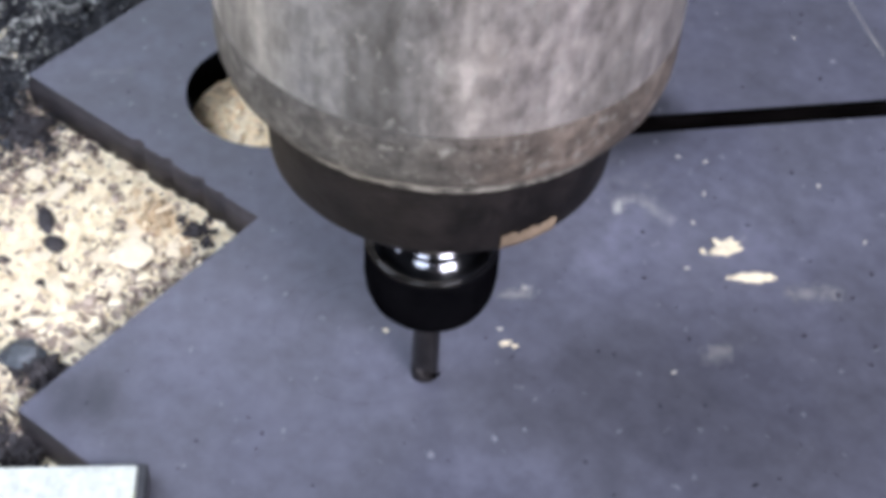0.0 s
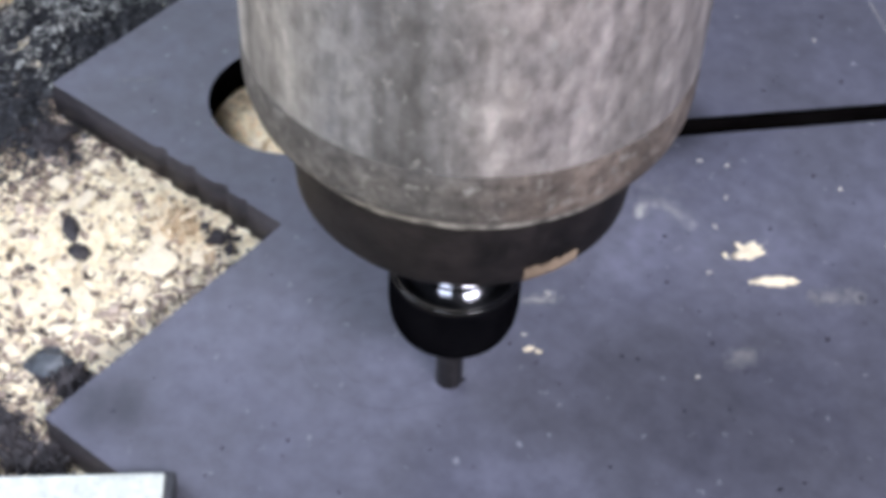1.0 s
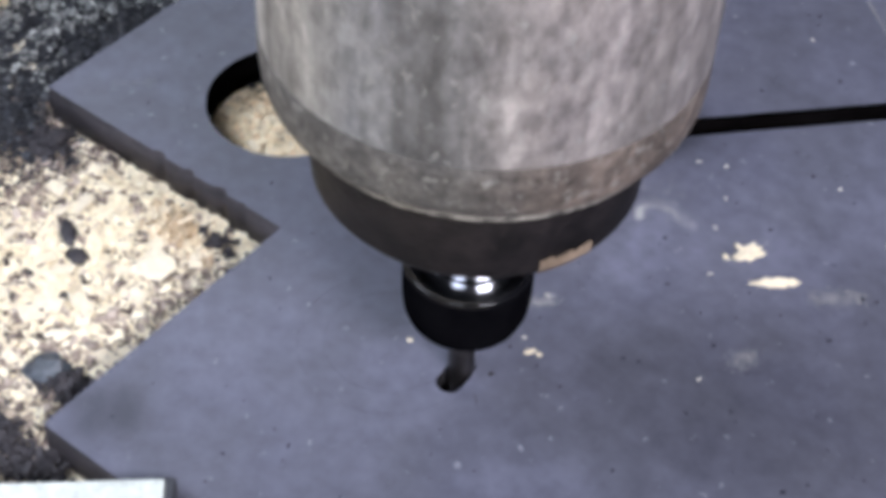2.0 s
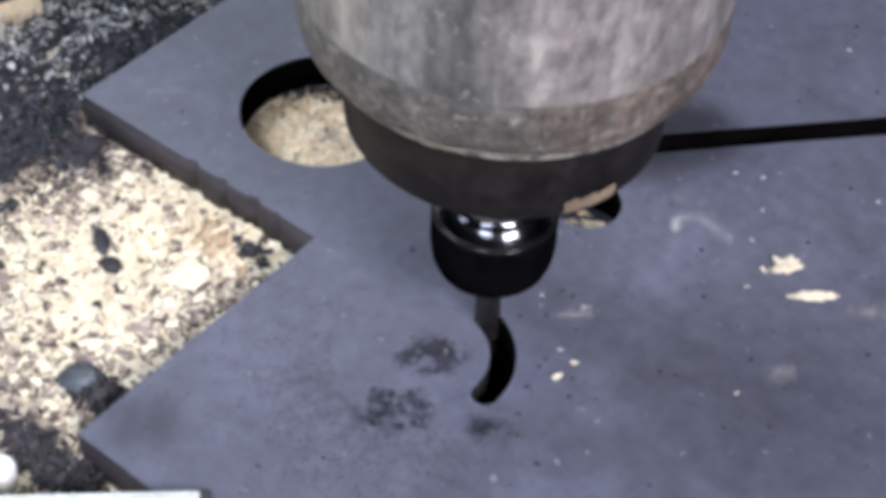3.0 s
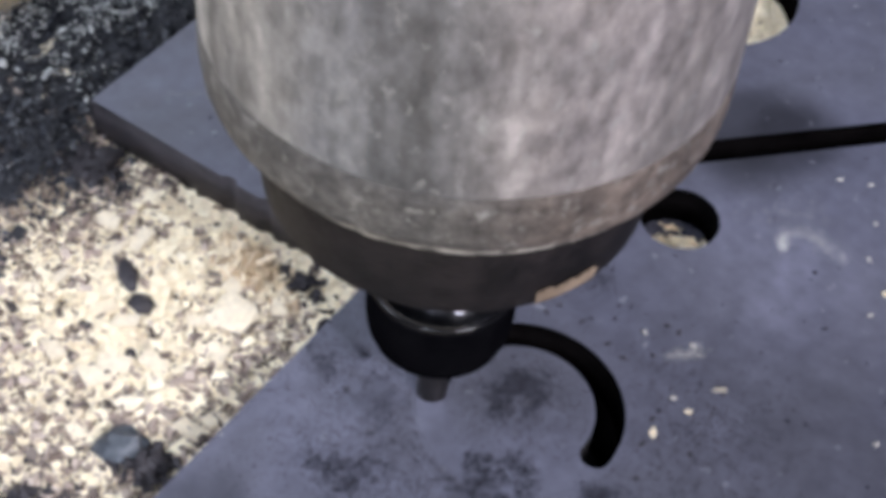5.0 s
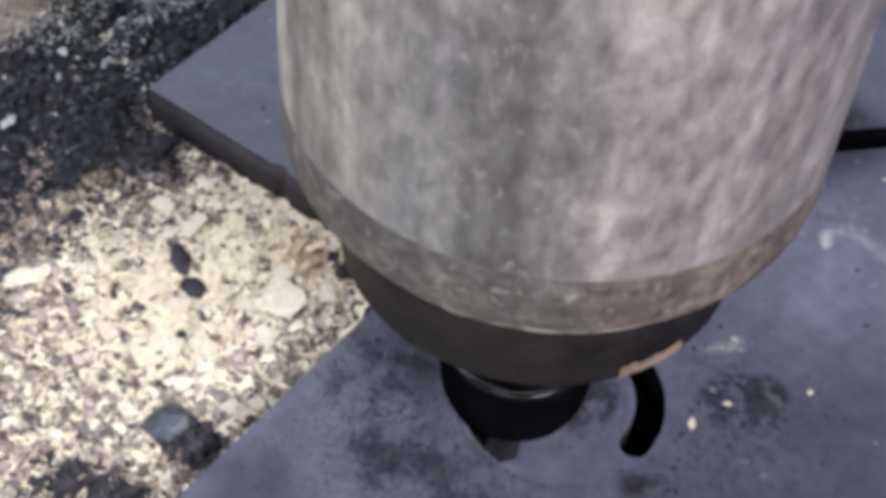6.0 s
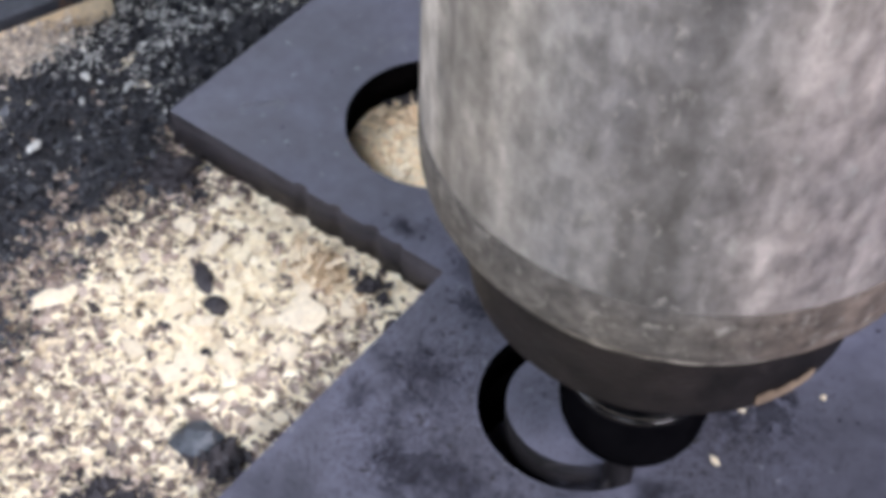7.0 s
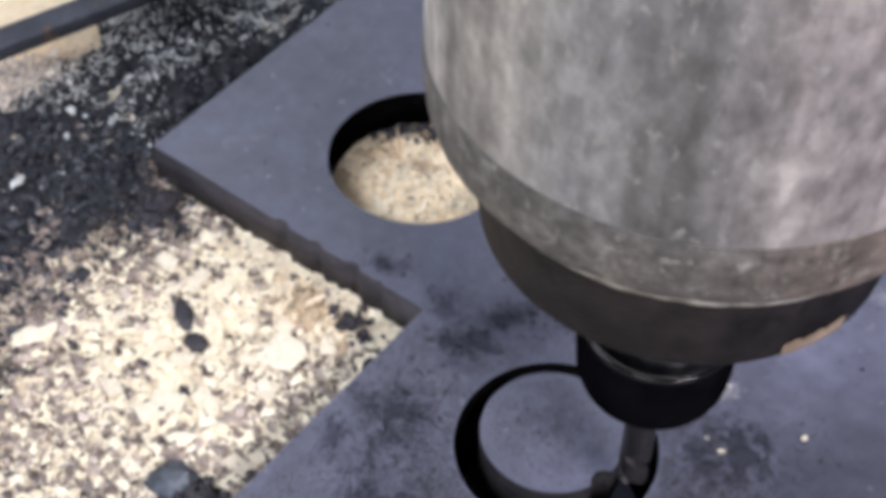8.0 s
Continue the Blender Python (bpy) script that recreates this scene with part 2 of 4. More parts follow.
# ---- mesh tools; all sizes in centimetres ----
def link_mesh(name, me, mats, parent=None, label="", smooth=40):
    for m in mats if isinstance(mats, (list, tuple)) else [mats]:
        me.materials.append(m)
    if smooth:
        me.shade_smooth()
        me.set_sharp_from_angle(angle=radians(smooth))
    ob = new(name, me)
    if parent:
        ob.parent = parent
    return tagged(ob, label)


def part(name, bm, material, parent=None, label="", smooth=40):
    """Links a bmesh, in centimetres, as one mesh object under a thing or a part."""
    bmesh.ops.recalc_face_normals(bm, faces=bm.faces)
    bm.transform(Matrix.Scale(CM, 4))
    me = bpy.data.meshes.new(name)
    bm.to_mesh(me)
    bm.free()
    return link_mesh(name, me, material, parent, label, smooth)


def lathe(profile, n=96, wobble=0.0, seed=0):
    """A turned shape round z from rows of radius and height."""
    bm = bmesh.new()
    rings = []
    for r, z in profile:
        if r < 1e-6:
            rings.append([bm.verts.new((0, 0, z))])
        else:
            rings.append([bm.verts.new((r * math.cos(2 * math.pi * k / n) * (1 + wobble * noise.noise((k * 0.35, z * 3, seed))),
                                        r * math.sin(2 * math.pi * k / n) * (1 + wobble * noise.noise((k * 0.35, z * 3, seed))), z)) for k in range(n)])
    for a, b in zip(rings, rings[1:]):
        for k in range(n):
            j = (k + 1) % n
            if len(a) == 1 and len(b) > 1:
                bm.faces.new((a[0], b[k], b[j]))
            elif len(b) == 1 and len(a) > 1:
                bm.faces.new((a[k], a[j], b[0]))
            elif len(a) > 1:
                bm.faces.new((a[k], a[j], b[j], b[k]))
    return bm


def slab(size, bevel=0.05, segments=2):
    bm = bmesh.new()
    bmesh.ops.create_cube(bm, size=1.0, matrix=Matrix.Diagonal((*size, 1)))
    bmesh.ops.bevel(bm, geom=bm.edges[:], offset=bevel, segments=segments, affect="EDGES", profile=0.5)
    return bm


def lump(size, seed, rough=0.3, sub=2):
    """An irregular broken crumb."""
    bm = bmesh.new()
    bmesh.ops.create_icosphere(bm, subdivisions=sub, radius=0.5)
    for v in bm.verts:
        k = 1 + rough * noise.noise((v.co * 2.2) + Vector((seed * 7.1, seed * 3.3, seed))) + 0.5 * rough * noise.noise(v.co * 5 + Vector((seed, 0, 0)))
        v.co = Vector((v.co.x * size[0], v.co.y * size[1], v.co.z * size[2])) * k
    return bm


def ring_points(cx, cy, r, n=96, start=0.0):
    return [(cx + r * math.cos(start + 2 * math.pi * k / n), cy + r * math.sin(start + 2 * math.pi * k / n)) for k in range(n)]


def sheet_mesh(name, outlines, thick, z_top):
    """A flat sheet with openings that go right through it: the first outline is its rim, the others are openings."""
    cu = bpy.data.curves.new(name, "CURVE")
    cu.dimensions, cu.fill_mode, cu.extrude = "2D", "BOTH", thick * CM / 2
    for pts in outlines:
        s = cu.splines.new("POLY")
        s.points.add(len(pts) - 1)
        for p, (x, y) in zip(s.points, pts):
            p.co = (x * CM, y * CM, 0, 1)
        s.use_cyclic_u = True
    ob = bpy.data.objects.new(name, cu)
    scene.collection.objects.link(ob)
    bpy.context.view_layer.update()
    me = bpy.data.meshes.new_from_object(ob.evaluated_get(bpy.context.evaluated_depsgraph_get()))
    bpy.data.objects.remove(ob)
    bpy.data.curves.remove(cu)
    weld = bmesh.new()
    weld.from_mesh(me)
    bmesh.ops.remove_doubles(weld, verts=weld.verts, dist=1e-6)
    weld.to_mesh(me)
    weld.free()
    me.transform(Matrix.Translation((0, 0, (z_top - thick / 2) * CM)))
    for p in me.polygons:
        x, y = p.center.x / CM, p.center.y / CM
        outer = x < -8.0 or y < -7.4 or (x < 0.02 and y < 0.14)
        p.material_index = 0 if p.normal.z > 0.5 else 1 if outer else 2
    me.name = name
    return me


def shards(name, places, sizes, aspect, thick, tilt, material, seed, label, category):
    """Many small flat broken pieces in one mesh: rows of x, y, z and sizes in centimetres."""
    rng = np.random.default_rng(seed)
    n = len(places)
    quad = np.array([(-1, -1), (1, -1), (1, 1), (-1, 1)], float) * 0.5
    co = np.zeros((n, 8, 3))
    q = quad[None] * (1 + rng.uniform(-0.45, 0.35, (n, 4, 2)))
    s = sizes[:, None, None] * np.stack([np.ones(n), rng.uniform(*aspect, n)], -1)[:, None]
    co[:, :4, :2] = co[:, 4:, :2] = q * s
    co[:, 4:, :2] *= rng.uniform(0.75, 1.0, (n, 1, 1))
    t = sizes[:, None] * rng.uniform(*thick, n)[:, None]
    co[:, :4, 2], co[:, 4:, 2] = -t / 2, t / 2
    a, b, c = rng.normal(0, tilt, n), rng.normal(0, tilt, n), rng.uniform(0, 2 * np.pi, n)
    ca, sa, cb, sb, cc, sc = np.cos(a), np.sin(a), np.cos(b), np.sin(b), np.cos(c), np.sin(c)
    x, y, z = co[..., 0], co[..., 1], co[..., 2]
    y, z = y * ca[:, None] - z * sa[:, None], y * sa[:, None] + z * ca[:, None]
    x, z = x * cb[:, None] + z * sb[:, None], -x * sb[:, None] + z * cb[:, None]
    x, y = x * cc[:, None] - y * sc[:, None], x * sc[:, None] + y * cc[:, None]
    co = (np.stack([x, y, z], -1) + places[:, None]) * CM
    faces = np.array([(3, 2, 1, 0), (4, 5, 6, 7), (0, 1, 5, 4), (1, 2, 6, 5), (2, 3, 7, 6), (3, 0, 4, 7)])
    faces = (faces[None] + 8 * np.arange(n)[:, None, None]).reshape(-1, 4)
    me = bpy.data.meshes.new(name)
    me.from_pydata(co.reshape(-1, 3).tolist(), [], faces.tolist())
    ob = link_mesh(name, me, material, smooth=0)
    return tagged(ob, label, category, kind="stuff")


# ---- the plan, in centimetres: the sheet's top is z = 0, its inner corner the origin ----
THICK = 1.1
BOARD = -THICK - 0.01
RING = (4.28, -1.12)
KERF_OUT, KERF_IN, KERF_MID = 2.08, 1.48, 1.78
BIG_HOLES = ((-2.95, 3.66, 2.18), (1.11, 12.75, 2.20))
SMALL_HOLE = (4.33, 5.25, 0.89)
SEGMENTS = 96


def over_sheet(x, y):
    return ((x > -8.2) & (y > -0.05)) | ((x > -0.05) & (y > -7.7))


# ---- floor under the machine, and the sacrificial board ----
bm = bmesh.new()
bmesh.ops.create_grid(bm, x_segments=4, y_segments=4, size=700)
bm.transform(Matrix.Translation((0, 0, BOARD - 3.2 - 1.03)))
tagged(part("floor", bm, CONCRETE), "grey concrete workshop floor carrying the machine bed", "floor", kind="structure")

ROOM = 460
roof_rim = [(-ROOM, -ROOM), (ROOM, -ROOM), (ROOM, ROOM), (-ROOM, ROOM)]
lights_out = []
for az, far, size, _w, _c in SKYLIGHTS_AND_FILL:
    c, sn, h = math.cos(radians(az)), math.sin(radians(az)), size / 2 + 2
    lights_out.append([(far * c + (u * c - v * sn) * h, far * sn + (u * sn + v * c) * h) for u, v in ((-1, -1), (1, -1), (1, 1), (-1, 1))])
PLASTER = coat("grey_plaster", (0.16, 0.165, 0.18), (0.20, 0.205, 0.22), 3, rough=0.9, bump=0.2, coords="Position")
tagged(link_mesh("ceiling", sheet_mesh("ceiling", [roof_rim] + lights_out, 12, CEILING + 12), [PLASTER] * 3, smooth=0), "plain grey workshop ceiling with openings for the skylights and an added lamp", "ceiling", kind="structure")
for name, wx, wy, wide, deep in (("wall_north", 0, ROOM + 6, 2 * ROOM + 24, 12), ("wall_south", 0, -ROOM - 6, 2 * ROOM + 24, 12), ("wall_east", ROOM + 6, 0, 12, 2 * ROOM), ("wall_west", -ROOM - 6, 0, 12, 2 * ROOM)):
    bm = slab((wide, deep, CEILING + 20), 0.2, 1)
    bm.transform(Matrix.Translation((wx, wy, (CEILING - 20) / 2)))
    tagged(part(name, bm, PLASTER), "plain grey workshop wall", "wall", kind="structure")

board_rim = [(-75, -75), (75, -75), (75, 75), (-75, 75)]
# The groove's walls are painted black in place of the shade down there.
board = link_mesh("spoilboard", sheet_mesh("spoilboard", [board_rim, ring_points(*RING, 2.10), ring_points(*RING, 0.6)], 3.2, BOARD), [PARTICLE, PARTICLE, SHADED_CUT], smooth=0)
tagged(board, "pale particle board bed strewn with chips and dust", "spoilboard", kind="structure")
under = slab((150, 150, 1.0), 0.1)
under.transform(Matrix.Translation((0, 0, BOARD - 3.2 - 0.52)))
tagged(part("bed_plate", under, CONCRETE), "grey machine bed plate under the particle board", "machine bed", kind="structure")


# ---- the laminate sheet ----
def notch(x, w, d):
    return [(x - w, 0), (x - w * 0.6, d * 0.8), (x, d), (x + w * 0.6, d * 0.8), (x + w, 0)]


rim = [(-8.15, 0.0)]
for nx, nw, nd in ((-4.08, 0.22, 0.11), (-3.05, 0.18, 0.09), (-2.0, 0.23, 0.115), (-1.25, 0.12, 0.06)):
    rim += notch(nx, nw, nd)
rim += [(0, 0), (0, -7.62), (42, -7.75), (42, 48), (-8.05, 48)]
direction = Vector((0.686, 0.728)).normalized()
across = Vector((direction.y, -direction.x))
slot_axis = [across * -2.34 + direction * s for s in (6.0, 42.0)]
slot = [tuple(slot_axis[0] + across * 0.335 * math.cos(a) - direction * 0.335 * math.sin(a)) for a in np.linspace(0, math.pi, 13)]
slot += [tuple(slot_axis[1] - across * 0.335 * math.cos(a) + direction * 0.335 * math.sin(a)) for a in np.linspace(0, math.pi, 13)]
openings = [ring_points(*h) for h in BIG_HOLES] + [ring_points(*SMALL_HOLE, 64), slot, ring_points(*RING, KERF_OUT, SEGMENTS)]
DECOR = 0.08                                       # the grey face of the laminate
sheet = link_mesh("laminate_sheet", sheet_mesh("laminate_sheet", [rim] + openings, THICK - DECOR, -DECOR), [CORE, CORE, SHADED_CUT], smooth=0)
tagged(sheet, "dark grey laminate sheet with round holes and a slot", "laminate sheet")
link_mesh("decor_layer", sheet_mesh("decor_layer", [rim] + openings, DECOR, 0.0), [LAMINATE, CORE, SHADED_CUT], sheet, "matt blue-grey face", smooth=0)

# the cutter nicks the loose disc at the end: a round bite out of its rim, filled until then by a small plug
BITE_AT, BITE_OFF, BITE_R = radians(-14), 1.58, 0.30
bite = (RING[0] + BITE_OFF * math.cos(BITE_AT), RING[1] + BITE_OFF * math.sin(BITE_AT))
half = math.acos((BITE_OFF ** 2 + KERF_IN ** 2 - BITE_R ** 2) / (2 * BITE_OFF * KERF_IN))
turn = math.acos((BITE_OFF ** 2 + BITE_R ** 2 - KERF_IN ** 2) / (2 * BITE_OFF * BITE_R))


def bite_arc(r):
    return [(bite[0] + r * math.cos(a), bite[1] + r * math.sin(a)) for a in np.linspace(BITE_AT + math.pi + turn, BITE_AT + math.pi - turn, 15)]


long_way = np.linspace(BITE_AT + half, BITE_AT - half + 2 * math.pi, 90)[:-1]
disc_rim = [[(RING[0] + KERF_IN * math.cos(a), RING[1] + KERF_IN * math.sin(a)) for a in long_way] + bite_arc(BITE_R)]
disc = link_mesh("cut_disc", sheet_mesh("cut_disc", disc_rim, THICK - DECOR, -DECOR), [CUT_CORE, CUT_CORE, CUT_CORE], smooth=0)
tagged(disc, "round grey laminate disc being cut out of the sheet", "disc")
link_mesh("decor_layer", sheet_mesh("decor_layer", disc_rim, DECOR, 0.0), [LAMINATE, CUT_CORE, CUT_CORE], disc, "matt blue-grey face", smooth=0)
short_way = np.linspace(BITE_AT - half, BITE_AT + half, 9)[1:-1]
plug_rim = bite_arc(BITE_R - 0.003) + [(RING[0] + (KERF_IN - 0.002) * math.cos(a), RING[1] + (KERF_IN - 0.002) * math.sin(a)) for a in short_way][::-1]
nick_piece = link_mesh("kerf_piece", sheet_mesh("kerf_piece", [plug_rim[::-1]], THICK, 0.0), [LAMINATE, SHADED_CUT, SHADED_CUT], sheet, smooth=0)

# the kerf: short pieces of sheet that the cutter takes down to the board
step = 2 * math.pi / SEGMENTS
bm = bmesh.new()
grow = 0.003
corner = [(r * math.cos(a), r * math.sin(a)) for r, a in ((KERF_IN + grow, 0), (KERF_OUT - grow, 0), (KERF_OUT - grow, step), (KERF_IN + grow, step))]
low = [bm.verts.new((x, y, -THICK)) for x, y in corner]
top = [bm.verts.new((x, y, 0)) for x, y in corner]
bm.faces.new(top)
bm.faces.new(low[::-1])
for k in range(4):
    bm.faces.new((low[k], low[(k + 1) % 4], top[(k + 1) % 4], top[k]))
first = part("kerf_piece", bm, [LAMINATE, CORE, SHADED_CUT], sheet, smooth=0)
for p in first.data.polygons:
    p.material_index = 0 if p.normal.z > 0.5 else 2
LAST = 89                                          # from here to the start of the cut one piece with a hollow round end is left
kerf = [first]
for k in range(1, LAST):
    o = new("kerf_piece", first.data)
    o.parent = sheet
    kerf.append(o)
for k, o in enumerate(kerf):
    o.matrix_basis = pose(RING[0] * CM, RING[1] * CM, 0, 0, 0, 360 * k / SEGMENTS)
START = -3.0
a0, a1 = 360.0 * LAST / SEGMENTS - 360.0, START
arc = [radians(a0 + (a1 - a0) * k / 10) for k in range(11)]
outline = [((KERF_OUT - grow) * math.cos(a), (KERF_OUT - grow) * math.sin(a)) for a in arc]
for k in range(1, 12):
    a = math.pi * k / 12
    u, v = 0.297 * math.cos(a), -0.297 * math.sin(a)
    c, sn = math.cos(radians(START)), math.sin(radians(START))
    outline.append(((KERF_MID + u) * c - v * sn, (KERF_MID + u) * sn + v * c))
outline += [((KERF_IN + grow) * math.cos(a), (KERF_IN + grow) * math.sin(a)) for a in reversed(arc)]
last_piece = link_mesh("kerf_piece", sheet_mesh("kerf_piece", [outline], THICK, 0.0), [LAMINATE, SHADED_CUT, SHADED_CUT], sheet, smooth=0)
last_piece.matrix_basis = pose(RING[0] * CM, RING[1] * CM, 0)


# ---- the router spindle; its origin is the middle of the collet nut's lower face ----
spindle = tagged(new("router_spindle"), "worn grey metal router spindle with black collet nut and cutter", "router spindle")
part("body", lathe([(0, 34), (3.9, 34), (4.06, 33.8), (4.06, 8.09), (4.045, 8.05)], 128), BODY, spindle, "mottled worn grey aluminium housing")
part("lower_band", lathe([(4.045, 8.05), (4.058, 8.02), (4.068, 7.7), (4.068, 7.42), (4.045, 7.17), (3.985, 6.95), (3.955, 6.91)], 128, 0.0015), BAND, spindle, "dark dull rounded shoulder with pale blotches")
part("worn_rim", lathe([(3.955, 6.91), (3.91, 6.84), (3.84, 6.76), (3.80, 6.71), (3.755, 6.65), (3.735, 6.61), (3.72, 6.55), (3.66, 6.50), (3.2, 6.50)], 160, 0.006, 4), RIM, spindle, "pale worn rim")
cap = part("nose_cap", lathe([(3.32, 6.50), (3.31, 6.3), (3.20, 4.62), (3.08, 4.45), (2.9, 4.38), (1.0, 4.38)], 96), CAP, spindle, "brown-black nose cap")
nut = part("collet_nut", lathe([(0.32, 0.0), (0.95, 0.0), (1.12, 0.06), (1.25, 0.2), (1.34, 0.45), (1.38, 0.8), (1.38, 1.62), (1.33, 1.66), (1.2, 1.66)], 96), BLACK, spindle, "glossy black collet nut")
part("chrome_collar", lathe([(1.2, 1.70), (1.27, 1.705), (1.30, 1.73), (1.30, 1.76), (1.285, 1.78), (1.215, 1.88), (1.13, 1.98), (1.03, 2.072), (0.93, 2.14), (0.92, 2.16), (0.92, 2.5), (0.92, 4.5)], 96), CHROME, nut, "polished chrome collar")
part("lip_ring", lathe([(1.22, 1.64), (1.345, 1.645), (1.365, 1.67), (1.36, 1.70), (1.335, 1.73), (1.30, 1.74), (1.26, 1.735)], 96), GLOSS, nut, "polished black lip")
# a thin tan patch on the lower edge of the nose cap
bm = bmesh.new()
rows = []
for k in range(15):
    a = radians(-33 + 20 * k / 14)
    wave = 0.08 * noise.noise((k * 0.6, 2.0, 0.0))
    rows.append([bm.verts.new(((r + 0.015) * math.cos(a), (r + 0.015) * math.sin(a), z)) for r, z in ((3.228, 4.92 + 1.6 * wave), (3.21, 4.75), (3.20, 4.62), (3.08, 4.43 + wave * 0.2))])
for a, b in zip(rows, rows[1:]):
    for k in range(3):
        bm.faces.new((a[k], b[k], b[k + 1], a[k + 1]))
bmesh.ops.solidify(bm, geom=bm.faces[:], thickness=0.03)
part("tan_patch", bm, TAN, cap, "thin tan patch with a ragged edge")
# the cutter: plain shank, two flutes below
bm = lathe([(0.0, 1.0), (0.30, 1.0), (0.30, -2.1), (0.295, -2.2)], 32)
part("shank", bm, CUTTER, spindle, "dusty grey cutter shank")
bm = bmesh.new()
n, turns, levels = 24, 0.6, 16
rings = []
for j in range(levels + 1):
    z = -2.19 - 0.87 * j / levels
    ring = []
    for k in range(n):
        a = 2 * math.pi * k / n
        r = 0.30 if abs(math.cos(a)) > 0.55 else 0.30 * (0.55 + 0.45 * abs(math.cos(a)) / 0.55)
        b = a + 2 * math.pi * turns * j / levels
        ring.append(bm.verts.new((r * math.cos(b), r * math.sin(b), z)))
    rings.append(ring)
for a, b in zip(rings, rings[1:]):
    for k in range(n):
        bm.faces.new((a[k], a[(k + 1) % n], b[(k + 1) % n], b[k]))
bm.faces.new(rings[0])
bm.faces.new(rings[-1])
part("fluted_end", bm, CUTTER, spindle, "fluted cutting end")

# ---- chips, dust and offcuts on the board ----
rng = np.random.default_rng(5)


def on_board(n, x0, x1, y0, y1, keep):
    """Random places of the open board, thinned by keep(x, y), the chance from 0 to 1."""
    x, y = rng.uniform(x0, x1, n), rng.uniform(y0, y1, n)
    ok = ~over_sheet(x, y) & (rng.uniform(0, 1, n) < keep(x, y))
    return x[ok], y[ok]


def in_hole(n, cx, cy, r):
    a, q = rng.uniform(0, 2 * np.pi, n), r * np.sqrt(rng.uniform(0, 1, n))
    return cx + q * np.cos(a), cy + q * np.sin(a)


def edge_of_swarf(x, y):
    """From 0 on the bare board to 1 under the dark swarf."""
    wave = np.array([noise.noise((float(a) * 0.5, float(b) * 0.5, 3.0)) for a, b in zip(x, y)])
    return np.clip((-6.9 - 0.12 * np.minimum(y, 0) + 0.7 * np.maximum(y, 0) - x + 1.8 * wave + 0.9 * np.exp(-((y + 0.3) / 1.8) ** 2) + 0.4) / 1.9, 0, 1)


# wood flakes on the open board
x, y = on_board(21000, -13, 0.2, -13, 0.2, lambda x, y: 1 - 0.93 * edge_of_swarf(x, y))
s = rng.lognormal(math.log(0.135), 0.55, len(x)).clip(0.05, 0.6)
shards("wood_flakes", np.stack([x, y, BOARD + 0.02 + 0.10 * rng.uniform(0, 1, len(x)) ** 2], -1), s, (0.3, 0.8), (0.06, 0.15), 0.10, FLAKE, 11,
       "pale wood flakes and sawdust on the board", "wood chips")
for hole, n, material, seed, label in ((BIG_HOLES[0], 1500, SAWDUST, 12, "tan sawdust and flakes lying in the hole"), (BIG_HOLES[0], 80, BROWN, 19, "brown wood flakes lying in the hole"), (BIG_HOLES[1], 900, FLAKE, 16, "pale sawdust lying in the hole"),
                                       (SMALL_HOLE, 190, SAWDUST, 17, "pale flakes in the small hole")):
    x, y = in_hole(n, hole[0], hole[1], hole[2] - 0.06) if hole is not SMALL_HOLE else (hole[0] - 0.05 + rng.normal(0, 0.22, n).clip(-0.5, 0.5), hole[1] + 0.45 + rng.normal(0, 0.13, n).clip(-0.4, 0.25))
    s = rng.lognormal(math.log(0.13), 0.5, len(x)).clip(0.05, 0.42)
    shards("hole_flakes", np.stack([x, y, BOARD + 0.02 + 0.06 * rng.uniform(0, 1, len(x))], -1), s, (0.35, 0.8), (0.08, 0.2), 0.2, material, seed, label, "wood chips")

# Brown flakes laid where soft shade falls on the hole's floor.
ax, ay = in_hole(900, *BIG_HOLES[0][:2], BIG_HOLES[0][2] - 0.06)
far = (ay - BIG_HOLES[0][1]) * 0.5 - (ax - BIG_HOLES[0][0]) * 0.87 + rng.normal(0, 0.25, 900) > 1.15
ax, ay = ax[far], ay[far]
shards("hole_flakes", np.stack([ax, ay, BOARD + 0.06 + 0.06 * rng.uniform(0, 1, len(ax))], -1), rng.lognormal(math.log(0.13), 0.5, len(ax)).clip(0.05, 0.4), (0.35, 0.8), (0.08, 0.2), 0.2, BROWN, 23,
       "brown wood flakes standing in for soft shade at the hole's side", "wood chips")
# Dark grains in place of the shade below the hole's far wall.
ax, ay = in_hole(3800, *BIG_HOLES[0][:2], BIG_HOLES[0][2] - 0.06)
far = (ay - BIG_HOLES[0][1]) * 0.82 - (ax - BIG_HOLES[0][0]) * 0.57 + rng.normal(0, 0.1, 3800) > 1.62
ax, ay = ax[far], ay[far]
shards("hole_shade", np.stack([ax, ay, BOARD + 0.09 + 0.05 * rng.uniform(0, 1, len(ax))], -1), rng.lognormal(math.log(0.09), 0.4, len(ax)).clip(0.03, 0.2), (0.4, 0.9), (0.2, 0.4), 0.3, CRUMB, 24,
       "dark grains standing in for shade at the hole's side", "dust")

# dark dust among the flakes
def dust_density(x, y):
    near_edge = np.exp(-(((x + 0.5) / 1.6) ** 2)) * (y < -1.5) * 0.75
    low = np.clip((-4.8 - y) / 2.0, 0, 1) * 1.3 + np.clip((-4.8 - x) / 2.0, 0, 1) * 0.7
    patch = np.array([max(0.0, noise.noise((float(a) * 1.5, float(b) * 1.5, 9.0))) for a, b in zip(x, y)])
    return np.clip(0.03 + near_edge * 1.5 + low * 1.1 + 1.5 * np.maximum(patch - 0.06, 0) + 0.4 * edge_of_swarf(x, y), 0, 1)


x, y = on_board(32000, -11, 0.2, -13, 0.2, dust_density)
s = rng.lognormal(math.log(0.072), 0.6, len(x)).clip(0.02, 0.32)
